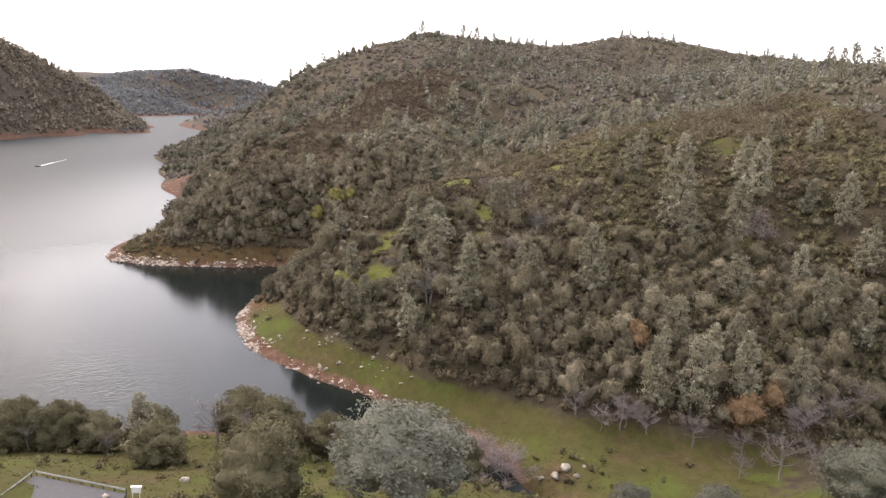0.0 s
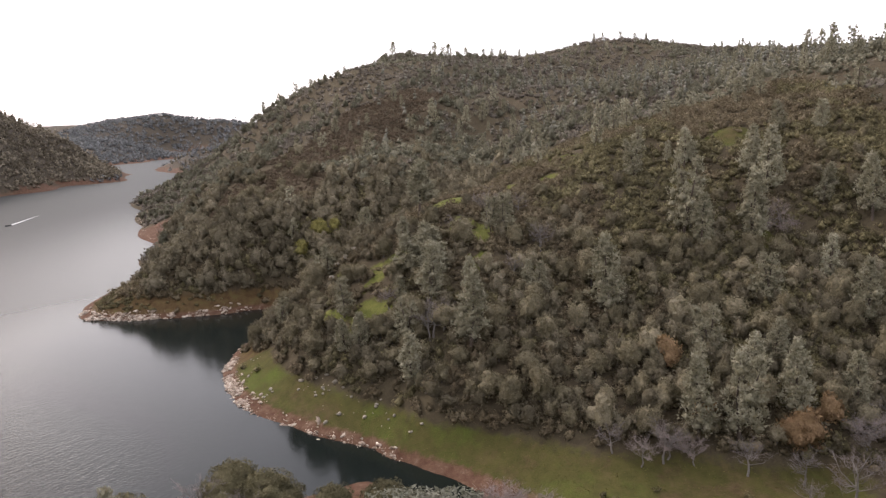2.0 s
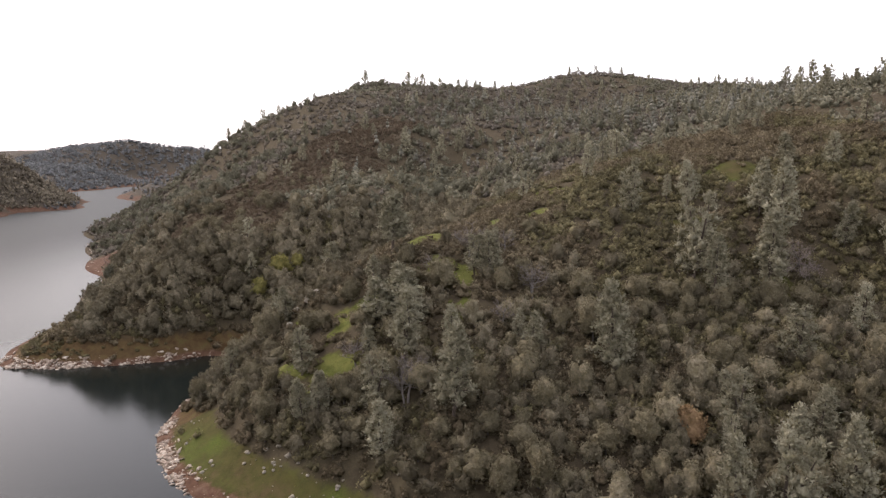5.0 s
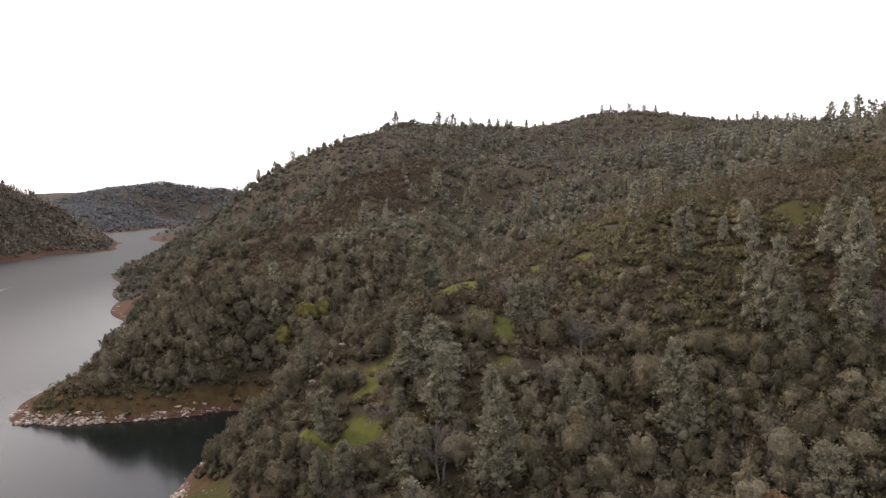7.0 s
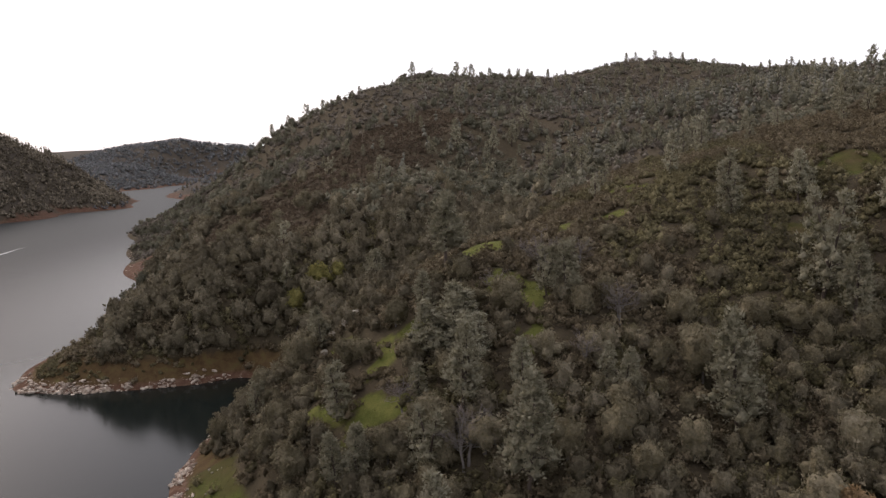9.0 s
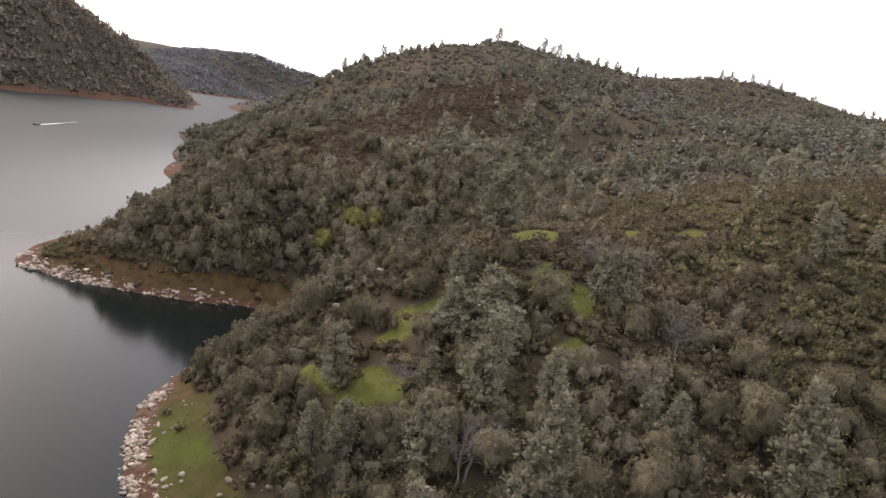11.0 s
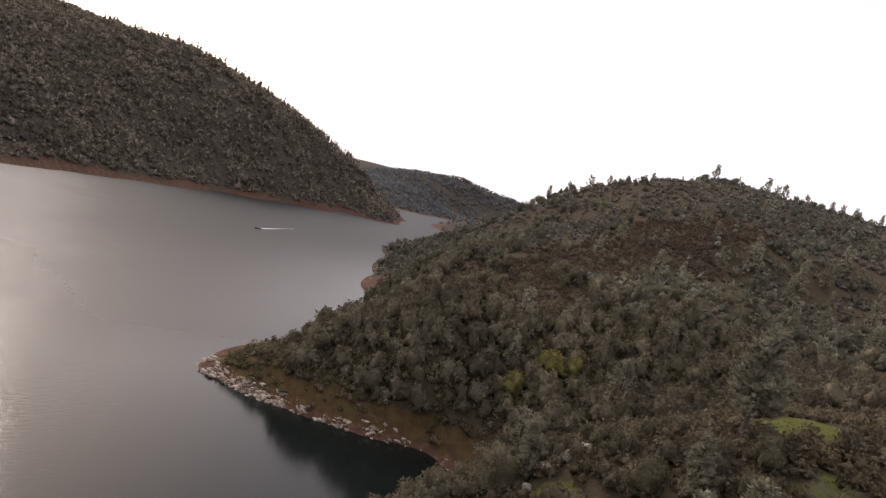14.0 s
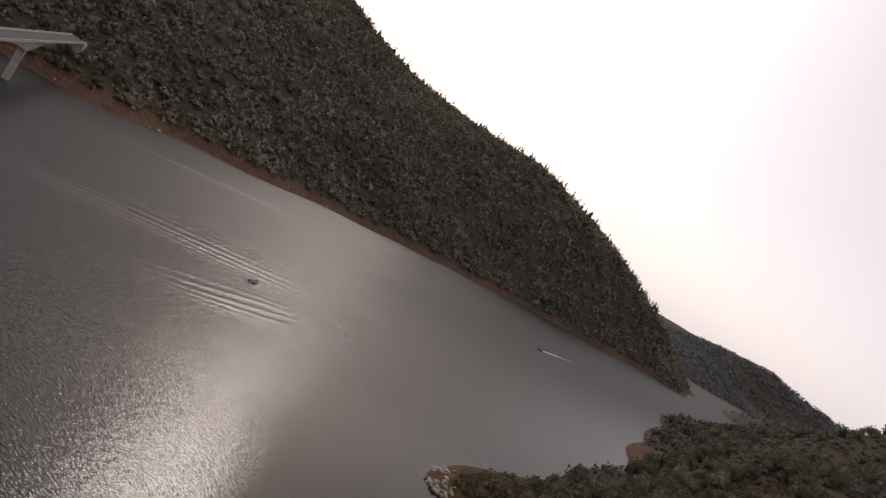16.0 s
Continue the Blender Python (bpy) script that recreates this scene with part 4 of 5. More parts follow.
def stones(name, spots, rng, label, small, large, top=3.4):
    """Broken slabs and shards, thick in some places and thin in others, the bare soil showing between."""
    pieces = []
    spots = np.array(spots)
    z = height(spots[:, 0], spots[:, 1])
    thick = wobble(spots[:, 0] / 5, spots[:, 1] / 5, 33) + 0.5 * wobble(spots[:, 0] / 1.8, spots[:, 1] / 1.8, 34)
    for (x, y), h, t in zip(spots, z, thick):
        if -0.4 < h < top * rng.uniform(0.35, 1) and t > rng.uniform(-1.0, 0.35):
            size = small + (large - small) * rng.uniform() ** 3.5
            v = ICO1[0] * (1 + rng.normal(size=(12, 1)) * 0.22)
            d = unit(rng.normal(size=(3, 3)))
            for e in d:
                v = v - np.outer(np.clip(v @ e - rng.uniform(0.35, 0.6), 0, None), e)
            v = v * size * np.array([rng.uniform(0.8, 1.7), rng.uniform(0.6, 1.1), rng.uniform(0.35, 0.7)])
            a, tip = rng.uniform(0, 6.283), rng.normal() * 0.25
            c, s = math.cos(a), math.sin(a)
            v = np.stack([v[:, 0] * c - v[:, 1] * s, v[:, 0] * s + v[:, 1] * c, v[:, 2] + v[:, 0] * tip], 1)
            pieces.append((v + [x, y, h + size * 0.12], ICO1[1]))
    v, f, tones = joined(pieces)
    return tagged(new(name, array_mesh(name, v, f, SHORE_STONE)), label, "stones", kind="stuff")


TIP_SHORE = [(-12, 189), (-30, 200), (-47, 211), (-59, 219), (-69, 231), (-76, 244), (-82, 258), (-83, 270)]
HEAD_SHORE = [(-82, 352), (-99, 351), (-117, 342), (-135, 337), (-157, 334), (-173, 336), (-178, 346)]
COVE_SHORE = [(-83, 270), (-84, 290), (-80, 306), (-79, 328), (-80, 348)]
BLUFF_SHORE = [(-213, 540), (-232, 568), (-283, 670), (-340, 800)]
FAR_SHORE = SHORE_WEST[1:10]
r = np.random.default_rng(61)
stones("shore_stones", list(walk_line(TIP_SHORE[3:], 0.022, r, 2.6)) + list(walk_line(TIP_SHORE[:4], 0.16, r, 1.5)), r, "pale broken stones along the red shore of the near point", 0.16, 1.1)
stones("headland_stones", list(walk_line(HEAD_SHORE[3:], 0.03, r, 2.6)) + list(walk_line(HEAD_SHORE[:4], 0.07, r, 1.9)), r, "whitish broken stones along the headland's waterline", 0.2, 1.4, 4.2)
stones("cove_stones", list(walk_line(COVE_SHORE, 0.4, r, 1.4)), r, "scattered pale stones on the cove's bank", 0.2, 0.8)
stones("bluff_stones", list(walk_line(BLUFF_SHORE, 1.0, r, 2.5)), r, "stones under the red bluff", 0.4, 1.4, 4)
stones("far_shore_stones", list(walk_line(FAR_SHORE, 8.0, r, 2.5)), r, "stones on the far bank's red shore", 0.4, 1.6, 3)


def boulder(x, y, size, rng, label, name="boulder", lift=0.3, material=None):
    """A weathered rock with broken faces, sunk a little into the ground."""
    v = ICO2[0].copy()
    for k in range(7):
        d = rng.normal(size=3)
        d /= np.linalg.norm(d)
        over = v @ d - rng.uniform(0.55, 0.8)
        v -= np.outer(np.clip(over, 0, None), d)
    v *= 1 + rng.normal(size=(len(v), 1)) * 0.03
    v *= size * np.array([rng.uniform(0.8, 1.3), rng.uniform(0.7, 1.1), rng.uniform(0.55, 0.8)]) * 0.62
    ob = new(name, array_mesh(name, v, ICO2[1], material or SHORE_STONE))
    ob.matrix_world = pose(x, y, float(height([x], [y])[0]) + size * lift * 0.6, 0, 0, rng.uniform(0, 360))
    return tagged(ob, label, "boulder", "boulders")


r = np.random.default_rng(62)
for k, (x, y) in enumerate(list(walk_line(TIP_SHORE, 9.0, r, 1.2)) + list(walk_line(HEAD_SHORE, 9.0, r, 1.5))):
    boulder(x, y, float(r.uniform(1.0, 2.2)), r, "pale weathered boulder at the waterline")
for x, y, s in ((-37, 104, 2.3), (-42, 101, 1.5), (33, 145, 2.0), (36, 148, 2.6), (30, 147, 1.4), (38, 144, 1.5), (41, 150, 1.1)):
    boulder(x, y, s, r, "gray boulder lying in the grass", "boulder", 0.3, MEADOW_STONE)
r = np.random.default_rng(63)
for cx, cy, n_ in ((-40, 218, 9), (-36, 214, 9), (-31, 211, 8), (-24, 203, 7), (-16, 201, 6), (-21, 205, 6), (-9, 194, 5), (-45, 223, 6), (-58, 229, 7), (-68, 246, 7), (-72, 258, 6)):
    for k in range(n_ // 2 + 1):
        boulder(float(cx + r.normal() * 2.2), float(cy + r.normal() * 1.8), float(0.4 + 1.3 * r.uniform() ** 3), r, "pale rock half sunk in the meadow slope", "meadow_rock", 0.0, MEADOW_STONE)
for x, y, s in ((-37, 222, 1.4), (-34, 218, 1.8), (-38, 219, 1.1), (-31, 215, 1.0), (-41, 224, 1.3), (-20, 205, 1.0), (-16, 200, 0.8), (-5, 198, 0.9), (-28, 211, 0.9), (-46, 226, 1.6)):
    boulder(x, y, s, r, "pale rock half sunk in the meadow slope", "meadow_rock", 0.2, MEADOW_STONE)
for x, y, s in ((-38, 283, 3.6), (-41, 280, 3.0), (-36, 287, 3.0), (-43, 276, 2.6), (-34, 291, 2.2), (-45, 283, 2.0), (-40, 286, 2.2), (-47, 272, 1.8)):
    boulder(x, y, s, r, "gray rock outcrop breaking through the brush", "rock_outcrop", 0.6, MEADOW_STONE)
for x, y, s in ((-75, 325, 2.2), (-74, 318, 1.8), (-76, 332, 2.4), (-77, 310, 1.6)):
    boulder(x, y, s, r, "pale rock on the cove's steep bank")

# low turf tufts in the meadow
x, y, z, r = sown(34000, -100, 130, 84, 345, 71)
g, d, b = masks(x, y, z)
ok = (g > 0.5) & (z > 1.2)
x, y, z = x[ok], y[ok], z[ok]
TURF = leaf_material("turf_blades", (0.075, 0.072, 0.018), (0.095, 0.092, 0.024), (0.13, 0.115, 0.036))
a = r.uniform(0, 6.283, len(x))
w, h = r.uniform(0.15, 0.4, len(x)), r.uniform(0.1, 0.28, len(x))
tri = np.stack([np.stack([x - np.cos(a) * w, y - np.sin(a) * w, z - 0.05], 1), np.stack([x + np.cos(a) * w, y + np.sin(a) * w, z - 0.05], 1), np.stack([x + r.normal(size=len(x)) * 0.1, y + r.normal(size=len(x)) * 0.1, z + h], 1)], 1)
tagged(new("turf", array_mesh("turf", tri.reshape(-1, 3), np.arange(len(x) * 3).reshape(-1, 3), TURF, False, np.repeat(r.uniform(size=len(x)), 3))), "short uneven turf of the shore meadow", "grass", kind="stuff")

# ---- the near bank: trees, parking pad, railing ----
silver = plant("silvery_oak", *live_oak(np.random.default_rng(53), 0.72, 110, 11000, 0.022, ICO4, far=0.76, ball=(0.13, 0.27), base=0.6, under=-0.75), OAK_BARK, SILVER_LEAVES, "big silvery gray-green oak on the near bank", "oak tree")
dense = plant("dense_oak", *live_oak(np.random.default_rng(54), 0.85, 80, 6000, 0.027, ICO4, far=0.74, ball=(0.14, 0.3), base=0.58, under=-0.8), OAK_BARK, BANK_OAK_LEAVES, "dense round olive oak on the grassy bank", "oak tree", "oaks on the near bank")
rosy = plant("rosy_thicket", *bare_tree(np.random.default_rng(55), 20, 1.0), PALE_BARK, PINK_TWIGS, "leafless pinkish thicket of fine twigs by the creek", "thicket", "", "twig_crown")
unused |= {silver, dense, rosy}
stand([silver], -2.2, 78, 10.4, 0.2, 1.0)
stand([silver], 95, 122, 11, 0.2, 1.0, "silvery gray-green oak at the valley's mouth")
stand([silver], 64, 122, 6, 0.2, 1.0, "silvery gray-green bush beside the creek")
stand([silver], 44, 118, 5, 0.2, 1.1, "silvery gray-green bush beside the creek")
for x, y, h in ((-24, 84, 11.5), (-54, 117, 8), (-83, 133, 10), (-74, 133, 8), (-45, 146, 11), (-36, 143, 10), (-22, 133, 8), (-92, 131, 9), (-12, 142, 8), (-64, 138, 9), (-30, 128, 7), (-12, 118, 8), (-98, 140, 9), (-5, 128, 8), (8, 118, 7)):
    stand([dense], x, y, h / 1.35, 0.2, 1.05)
pine(-59, 124, 15, "slim gray-green pine among the shore oaks", 1.3)
for x, y, h in ((-49, 140, 12), (-40, 136, 10), (-88, 128, 8), (-100, 130, 8), (-18, 124, 7), (-70, 128, 7)):
    stand(BARE_KIND, x, y, h, 0.2, 1.3)
for x, y, h in ((17, 147, 12), (11, 145, 11), (23, 151, 9), (14, 152, 10), (20, 144, 11), (16, 141, 10)):
    stand([rosy], x, y, h, 0.2, 1.3)
for x, y, h in ((48, 168, 8), (55, 170, 9), (61, 167, 7), (103, 166, 9)):
    stand([rosy], x, y, h, 0.2, 1.1, "leafless pinkish tree at the edge of the woods")
for x, y, h in ((88, 146, 14), (97, 150, 10), (104, 146, 10), (79, 148, 8)):
    stand(BARE_KIND, x, y, h, 0.2, 1.2, "wide leafless sycamore with pale limbs")
x, y, z, r = sown(900, -110, 70, 84, 160, 72)
ok = (z > 2) & (r.uniform(size=len(x)) < 0.35) & ~((x < -42) & (x > -72) & (y < 102))
brush("bank_brush", x[ok], y[ok], r.uniform(0.4, 1.5, ok.sum()), r, EVERGREEN_BRUSH, 26, "low weedy shrubs on the near grassy bank", "shrubs", cores=2, leaf=0.26)

ASPHALT, an, al, ab = shader("gray_asphalt", 0.9)
g_ = an.new("ShaderNodeNewGeometry")
al.new(ramp(an, al, noise_node(an, al, 1.5, 8.0, g_.outputs["Position"], 0.75), (0.3, (0.055, 0.052, 0.053)), (0.7, (0.088, 0.083, 0.083))), ab.inputs["Base Color"])
GALVANISED, zn, zl, zb = shader("weathered_rail_metal", 0.55)
g_ = zn.new("ShaderNodeNewGeometry")
zl.new(ramp(zn, zl, noise_node(zn, zl, 2.0, 5.0, g_.outputs["Position"]), (0.3, (0.20, 0.20, 0.17)), (0.7, (0.33, 0.33, 0.29))), zb.inputs["Base Color"])
zb.inputs["Metallic"].default_value = 0.3
WHITE_PAINT, pn, pl_, pb = shader("white_painted_wood", 0.7)
g_ = pn.new("ShaderNodeNewGeometry")
pl_.new(ramp(pn, pl_, noise_node(pn, pl_, 3.0, 5.0, g_.outputs["Position"]), (0.3, (0.5, 0.49, 0.46)), (0.7, (0.75, 0.74, 0.71))), pb.inputs["Base Color"])
DARK_WOOD = bark_material("dark_post_wood", (0.05, 0.04, 0.03), (0.12, 0.10, 0.08))


def box(sx, sy, sz, bevel=0.0):
    bm = bmesh.new()
    bmesh.ops.create_cube(bm, size=1.0)
    for v in bm.verts:
        v.co = (v.co.x * sx, v.co.y * sy, v.co.z * sz)
    if bevel:
        bmesh.ops.bevel(bm, geom=bm.edges[:], offset=bevel, segments=1, affect="EDGES")
    return bm


# a corner of the parking pad, just above the turf
PAD_Z = 25.35
bm = bmesh.new()
corners = [(-63.6, 91.0), (-46.8, 88.2), (-44, 60), (-66, 58)]
top = [bm.verts.new((x, y, PAD_Z)) for x, y in corners]
low = [bm.verts.new((x, y, PAD_Z - 4)) for x, y in corners]
bm.faces.new(top[::-1])
for k in range(4):
    bm.faces.new((top[k], top[(k + 1) % 4], low[(k + 1) % 4], low[k]))
bmesh.ops.recalc_face_normals(bm, faces=bm.faces[:])
tagged(part("pavement", bm, ASPHALT), "weathered gray asphalt corner of a parking pad", "parking pad", kind="structure")


def railing(x0, y0, x1, y1, label):
    """A guard rail: W-shaped beam on posts."""
    root = tagged(new("guard_rail"), label, "guard rail", "guard rails round the pad")
    n = max(2, int(math.hypot(x1 - x0, y1 - y0) / 1.9))
    a = math.degrees(math.atan2(y1 - y0, x1 - x0))
    length = math.hypot(x1 - x0, y1 - y0)
    root.matrix_world = pose(x0, y0, PAD_Z, 0, 0, a)
    for k in range(n + 1):
        p = part("post", box(0.15, 0.2, 1.5, 0.015), DARK_WOOD, root)
        p.matrix_basis = pose(length * k / n, 0.16, 0.0)
    profile = [(-0.02, 0.42), (-0.09, 0.48), (-0.09, 0.54), (-0.02, 0.60), (-0.09, 0.66), (-0.09, 0.72), (-0.02, 0.78)]
    bm = bmesh.new()
    rows = [[bm.verts.new((u, y + o, z)) for y, z in profile] for u in (0, length) for o in (0.0, 0.025)]
    for a_, b_ in ((rows[0], rows[2]), (rows[3], rows[1])):
        for k in range(6):
            bm.faces.new((a_[k], b_[k], b_[k + 1], a_[k + 1]))
    bmesh.ops.recalc_face_normals(bm, faces=bm.faces[:])
    part("beam", bm, GALVANISED, root, "galvanised steel beam")
    return root


railing(-63.6, 91.3, -47.0, 88.5, "weathered metal guard rail along the pad's lake side")
railing(-65.6, 66.0, -64.0, 91.0, "weathered metal guard rail along the pad's side")

board = tagged(new("notice_board"), "white painted notice board standing by the railing", "notice board")
board.matrix_world = pose(-45.6, 89.2, float(height([-45.6], [89.2])[0]), 0, 0, 12)
for sx in (-0.55, 0.55):
    p = part("post", box(0.12, 0.12, 2.2, 0.01), WHITE_PAINT, board)
    p.matrix_basis = pose(sx, 0, 0.9)
p = part("panel", box(1.5, 0.08, 1.1, 0.02), WHITE_PAINT, board)
p.matrix_basis = pose(0, 0.02, 1.5)
p = part("roof", box(1.8, 0.5, 0.07, 0.02), WHITE_PAINT, board)
p.matrix_basis = pose(0, 0, 2.12, 12)
block = boulder(-49.5, 87.0, 0.9, np.random.default_rng(75), "white painted rock at the pad's edge", "marker_rock")
block.matrix_world = pose(-49.5, 86.8, PAD_Z + 0.2)

# ---- a fallen gray tree on the slope, and dead snags ----
r = np.random.default_rng(81)
fallen = plant("fallen_tree", *bare_tree(r, 14, 0.5), PALE_BARK, PINK_TWIGS, "fallen leafless tree with bleached reddish branches", "fallen tree", "", "twig_crown")
fallen.matrix_world = pose(129, 273, float(height([129], [273])[0]) + 1.2, 78, 0, -35) @ Matrix.Scale(20, 4)
for x, y, h in ((35, 256, 11), (-4, 217, 14), (19, 272, 11)):
    s = plant("dead_snag", *bare_tree(r, 2, 0.22), PALE_BARK, PALE_BARK, "bleached dead snag above the brush", "dead tree", "dead snags", "twig_crown")
    s.matrix_world = pose(x, y, float(height([x], [y])[0]) - 0.2, 3, 4, 30 * h) @ Matrix.Scale(h, 4)
s = stand(BARE_KIND, -214, 548, 16, 0.5, 1.2, "pale leafless tree at the foot of the red bluff")

# ---- boats and their wakes ----
HULL, hn, hl, hb = shader("dark_boat_hull", 0.35)
hb.inputs["Base Color"].default_value = (0.035, 0.038, 0.045, 1)
SEAT, sn, sl, sb = shader("gray_boat_seats", 0.6)
sb.inputs["Base Color"].default_value = (0.22, 0.21, 0.20, 1)
FOAM, fn_, fl_, fb = shader("white_foam", 0.8)
g_ = fn_.new("ShaderNodeNewGeometry")
fl_.new(ramp(fn_, fl_, noise_node(fn_, fl_, 1.2, 6.0, g_.outputs["Position"], 0.7), (0.3, (0.55, 0.56, 0.56)), (0.7, (0.85, 0.85, 0.85))), fb.inputs["Base Color"])


def boat(x, y, heading, length, label):
    root = tagged(new("motor_boat"), label, "boat", "boats on the lake")
    root.matrix_world = pose(x, y, 0.0, 0, 0, heading)
    bm = bmesh.new()
    stations = [(-0.5, 0.17, 0.10), (-0.2, 0.19, 0.11), (0.1, 0.185, 0.12), (0.32, 0.13, 0.14), (0.45, 0.05, 0.16), (0.5, 0.008, 0.17)]
    rings = []
    for u, half, deck in stations:
        pts = [(-half, deck), (-half * 0.85, -0.02), (0, -0.07), (half * 0.85, -0.02), (half, deck), (half * 0.82, deck), (half * 0.7, 0.03), (-half * 0.7, 0.03), (-half * 0.82, deck)]
        rings.append([bm.verts.new((u * length, a * length, b * length)) for a, b in pts])
    for a, b in zip(rings, rings[1:]):
        for k in range(9):
            bm.faces.new((a[k], b[k], b[(k + 1) % 9], a[(k + 1) % 9]))
    bm.faces.new(rings[0])
    bm.faces.new(rings[-1][::-1])
    bmesh.ops.recalc_face_normals(bm, faces=bm.faces[:])
    part("hull", bm, HULL, root)
    for u in (-0.22, 0.05):
        s_ = part("seat", box(length * 0.09, length * 0.22, length * 0.08, 0.03), SEAT, root, "gray seat")
        s_.matrix_basis = pose(u * length, 0, length * 0.08)
    c_ = part("console", box(length * 0.1, length * 0.16, length * 0.13, 0.04), HULL, root)
    c_.matrix_basis = pose(length * 0.16, 0, length * 0.11)
    m_ = part("outboard_motor", box(length * 0.06, length * 0.08, length * 0.2, 0.05), HULL, root)
    m_.matrix_basis = pose(-length * 0.53, 0, length * 0.08)
    return root


boat(-289.5, 316.5, 118, 6.0, "small dark motor boat cruising with a low wake")
boat(-414, 677, -101, 6.5, "small dark motor boat running fast with a white wake")


def strip(name, points, widths, material, label, z=0.03, kind="stuff"):
    """A low foam strip lying on the water."""
    bm = bmesh.new()
    rows = []
    for k, ((x, y), w) in enumerate(zip(points, widths)):
        a, b = points[max(k - 1, 0)], points[min(k + 1, len(points) - 1)]
        d = Vector((b[0] - a[0], b[1] - a[1])).normalized()
        rows.append([bm.verts.new((x - d.y * w * s, y + d.x * w * s, zz)) for s, zz in ((-1, -0.02), (0, z), (1, -0.02))])
    for a, b in zip(rows, rows[1:]):
        for k in range(2):
            bm.faces.new((a[k], a[k + 1], b[k + 1], b[k]))
    return tagged(part(name, bm, material), label, "wake", kind=kind)


r = np.random.default_rng(91)
pts = [(-415.0 - 16.5 * u, 680.5 + 80 * u) for u in np.linspace(0, 1, 30)]
strip("boat_wake", pts, [float((0.5 + 1.5 * math.sin(math.pi * min(1, 0.15 + u)) ** 2 * 0.6 + 0.3 * r.uniform()) * (1 - u * 0.8)) for u in np.linspace(0, 1, 30)], FOAM, "white foamy wake trailing behind the fast boat", 0.12)

# wave trains that spread from the cruising boat, as long low swells on the water
WAKE_WATER = water_material("wake_water", 0.3)


def swell(name, x0, y0, x1, y1, count, gap, height_, label):
    bm = bmesh.new()
    d = Vector((x1 - x0, y1 - y0)).normalized()
    nrm = Vector((-d.y, d.x))
    length = math.hypot(x1 - x0, y1 - y0)
    for k in range(count):
        for seg in range(16):
            ring = []
            for u in (seg / 16, (seg + 1) / 16):
                for s in (-0.5, -0.25, 0.0, 0.25, 0.5):
                    fade = max(0.0, math.sin(math.pi * u)) * math.sin(math.pi * (k + 0.6) / (count + 0.2))
                    p = Vector((x0, y0)) + d * length * u + nrm * (k * gap + s * gap * 0.96 + 1.5 * math.sin(u * 5 + k))
                    ring.append(bm.verts.new((p.x, p.y, -0.03 + height_ * fade * math.cos(s * math.pi) ** 2)))
            for j in range(4):
                bm.faces.new((ring[j], ring[j + 1], ring[j + 6], ring[j + 5]))
    bmesh.ops.recalc_face_normals(bm, faces=bm.faces[:])
    return tagged(part(name, bm, WAKE_WATER, smooth=True), label, "waves", kind="stuff")


swell("boat_waves", -412, 205, -470, 505, 3, 6.5, 0.3, "long parallel swells along the far bank")
swell("boat_waves", -302, 205, -288, 395, 6, 6.0, 0.28, "long parallel swells left by the boat")
swell("boat_waves", -240, 250, -250, 350, 7, 5.2, 0.22, "long parallel swells left by the boat")

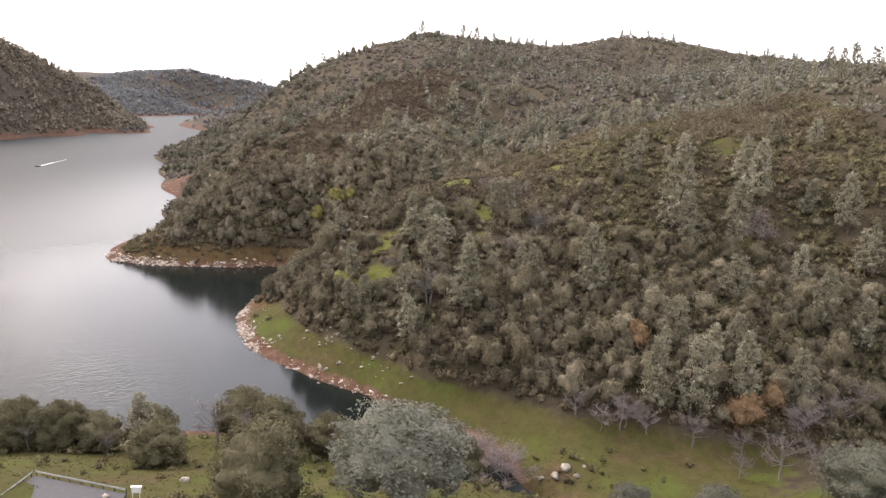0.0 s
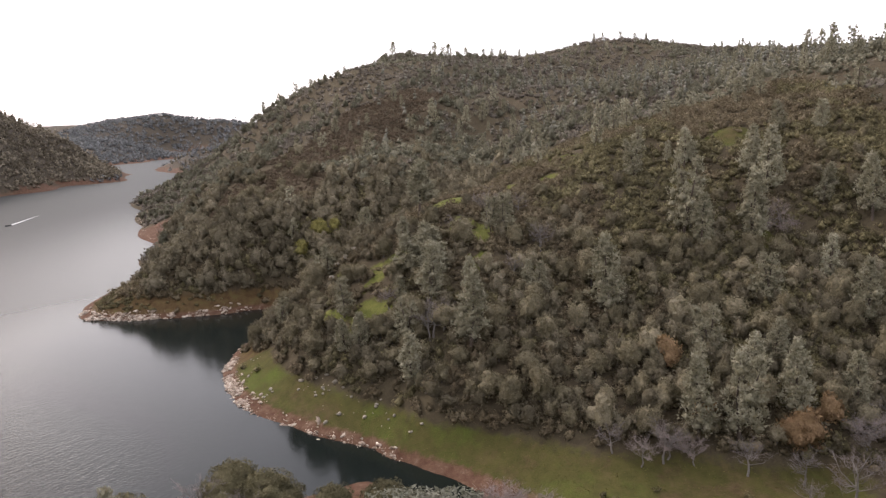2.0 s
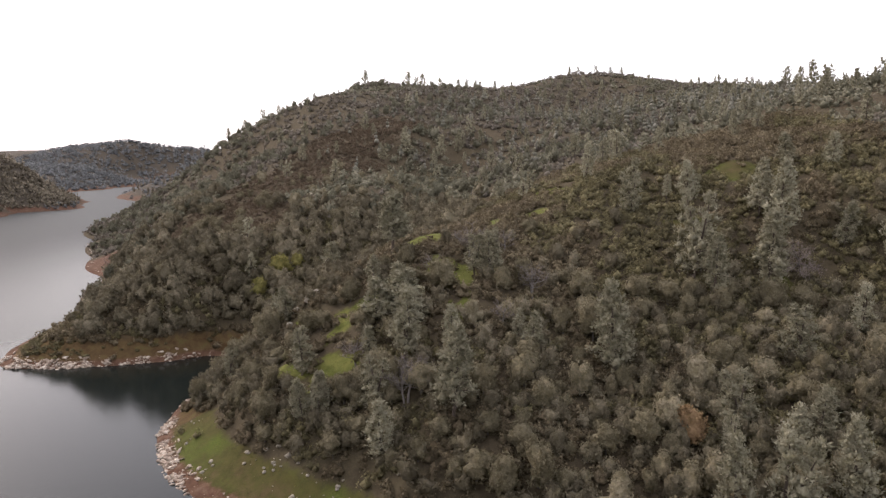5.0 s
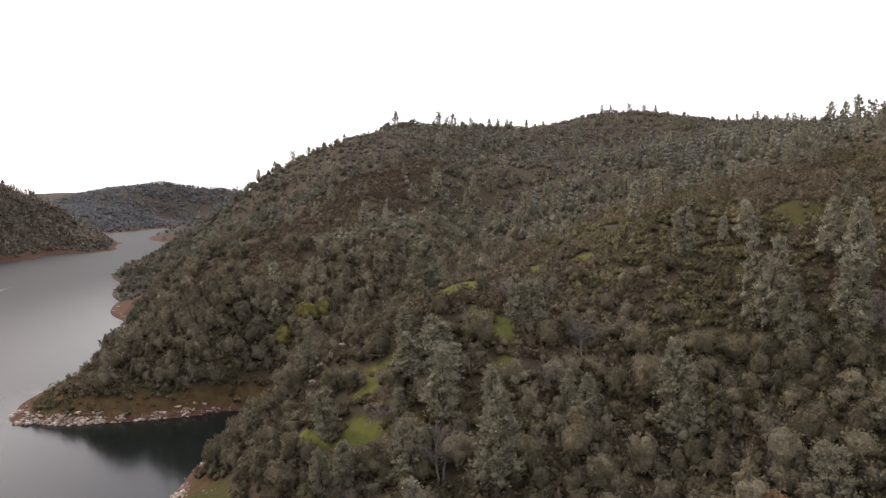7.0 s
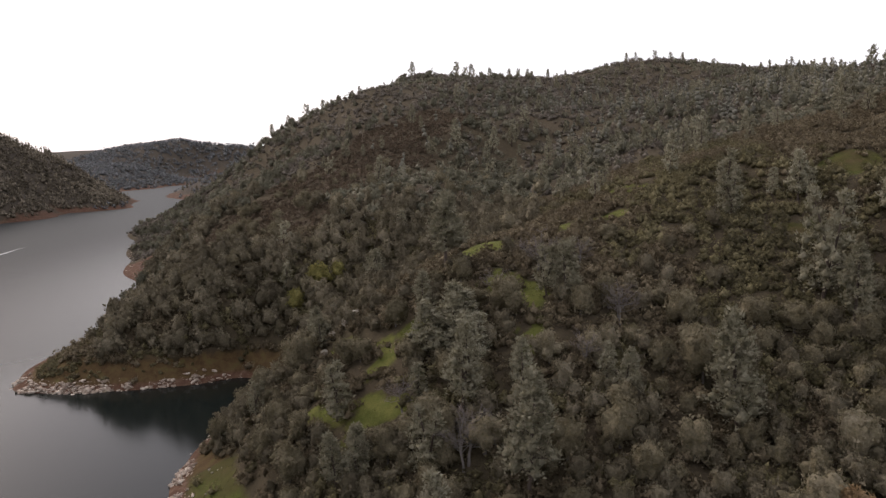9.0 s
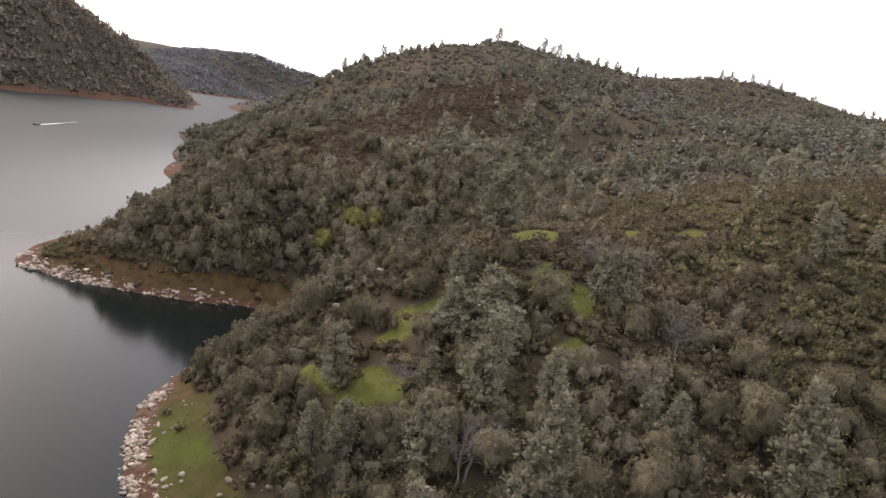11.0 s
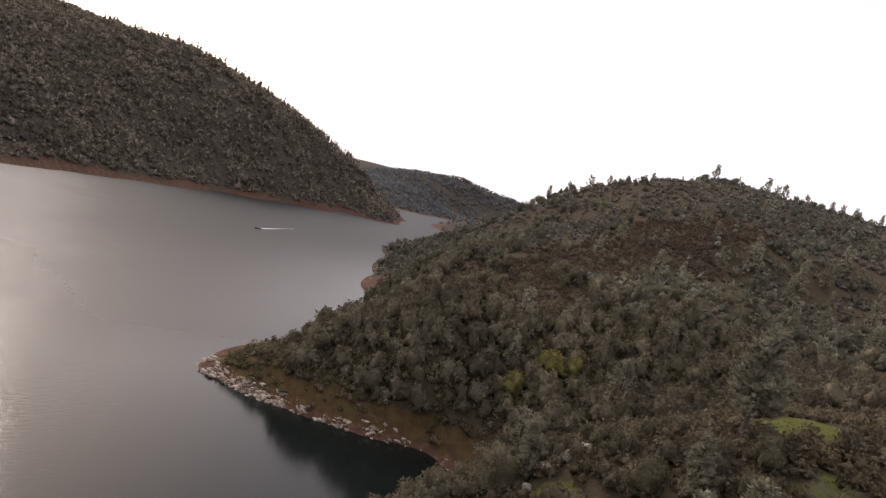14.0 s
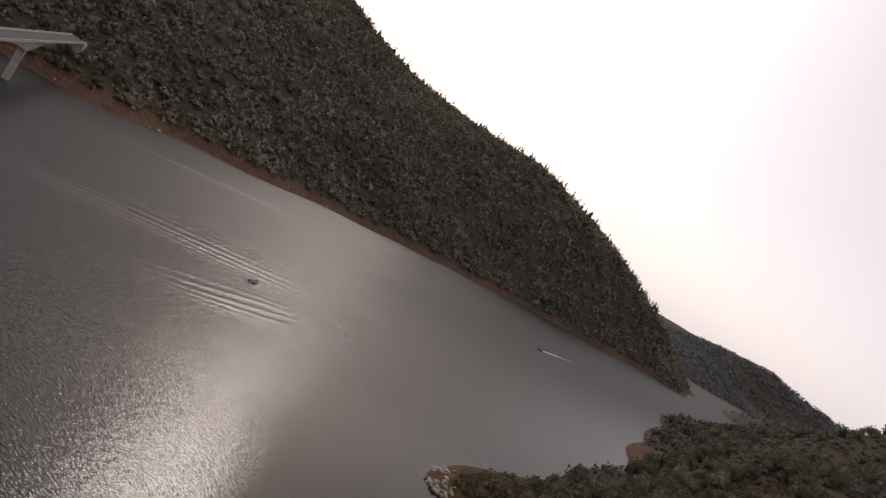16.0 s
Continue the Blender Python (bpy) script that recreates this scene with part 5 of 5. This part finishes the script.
# ---- the concrete bridge ----
CONCRETE, cn, cl, cb = shader("pale_concrete", 0.9)
g_ = cn.new("ShaderNodeNewGeometry")
cl.new(ramp(cn, cl, noise_node(cn, cl, 0.25, 8.0, g_.outputs["Position"], 0.7), (0.3, (0.33, 0.295, 0.245)), (0.7, (0.50, 0.46, 0.39))), cb.inputs["Base Color"])
BRIDGE_A, BRIDGE_B = Vector((-528, 266)), Vector((-180, 121))
along = (BRIDGE_B - BRIDGE_A).normalized()
span = (BRIDGE_B - BRIDGE_A).length
turn = math.degrees(math.atan2(along.y, along.x))
bridge = tagged(new("road_bridge"), "pale concrete road bridge with a haunched deck on slender piers", "bridge")
bridge.matrix_world = pose(BRIDGE_A.x, BRIDGE_A.y, 0, 0, 0, turn)
PIERS = [97.0, 200.0, 300.0]
DECK = 24.6


def girder_depth(u):
    near = min(abs(u - p) for p in PIERS)
    return 1.9 + 5.6 * max(0.0, 1 - near / 46) ** 1.8


bm = bmesh.new()
rings = []
for u in np.linspace(0, span, 76):
    d = girder_depth(u)
    pts = [(-4.6, 0), (-4.6, -0.45), (-2.6, -0.9), (-2.2, -d), (2.2, -d), (2.6, -0.9), (4.6, -0.45), (4.6, 0)]
    rings.append([bm.verts.new((u, y, DECK + z)) for y, z in pts])
for a, b in zip(rings, rings[1:]):
    for k in range(8):
        bm.faces.new((a[k], b[k], b[(k + 1) % 8], a[(k + 1) % 8]))
bm.faces.new(rings[0])
bm.faces.new(rings[-1][::-1])
bmesh.ops.recalc_face_normals(bm, faces=bm.faces[:])
part("deck", bm, CONCRETE, bridge)
for side in (-4.45, 4.45):
    p = part("parapet", box(span, 0.25, 0.9, 0.03), CONCRETE, bridge)
    p.matrix_basis = pose(span / 2, side, DECK + 0.45)
p = part("roadway", box(span, 8.0, 0.06), ASPHALT, bridge)
p.matrix_basis = pose(span / 2, 0, DECK + 0.034)
for u in PIERS:
    bm = box(1.7, 3.6, DECK - 6.0 + 26, 0.2)
    for v in bm.verts:
        if v.co.z < 0:
            v.co.x *= 0.75
    p = part("pier", bm, CONCRETE, bridge)
    p.matrix_basis = pose(u, 0, (DECK - 6.0 - 26) / 2)
for u in (0.0, span):
    p = part("abutment", box(9, 10, 26, 0.2), CONCRETE, bridge)
    p.matrix_basis = pose(u, 0, DECK - 13.3)

# the sample trees that the others were copied from
for ob in unused:
    for part_ob in list(ob.children_recursive) + [ob]:
        bpy.data.objects.remove(part_ob, do_unlink=True)
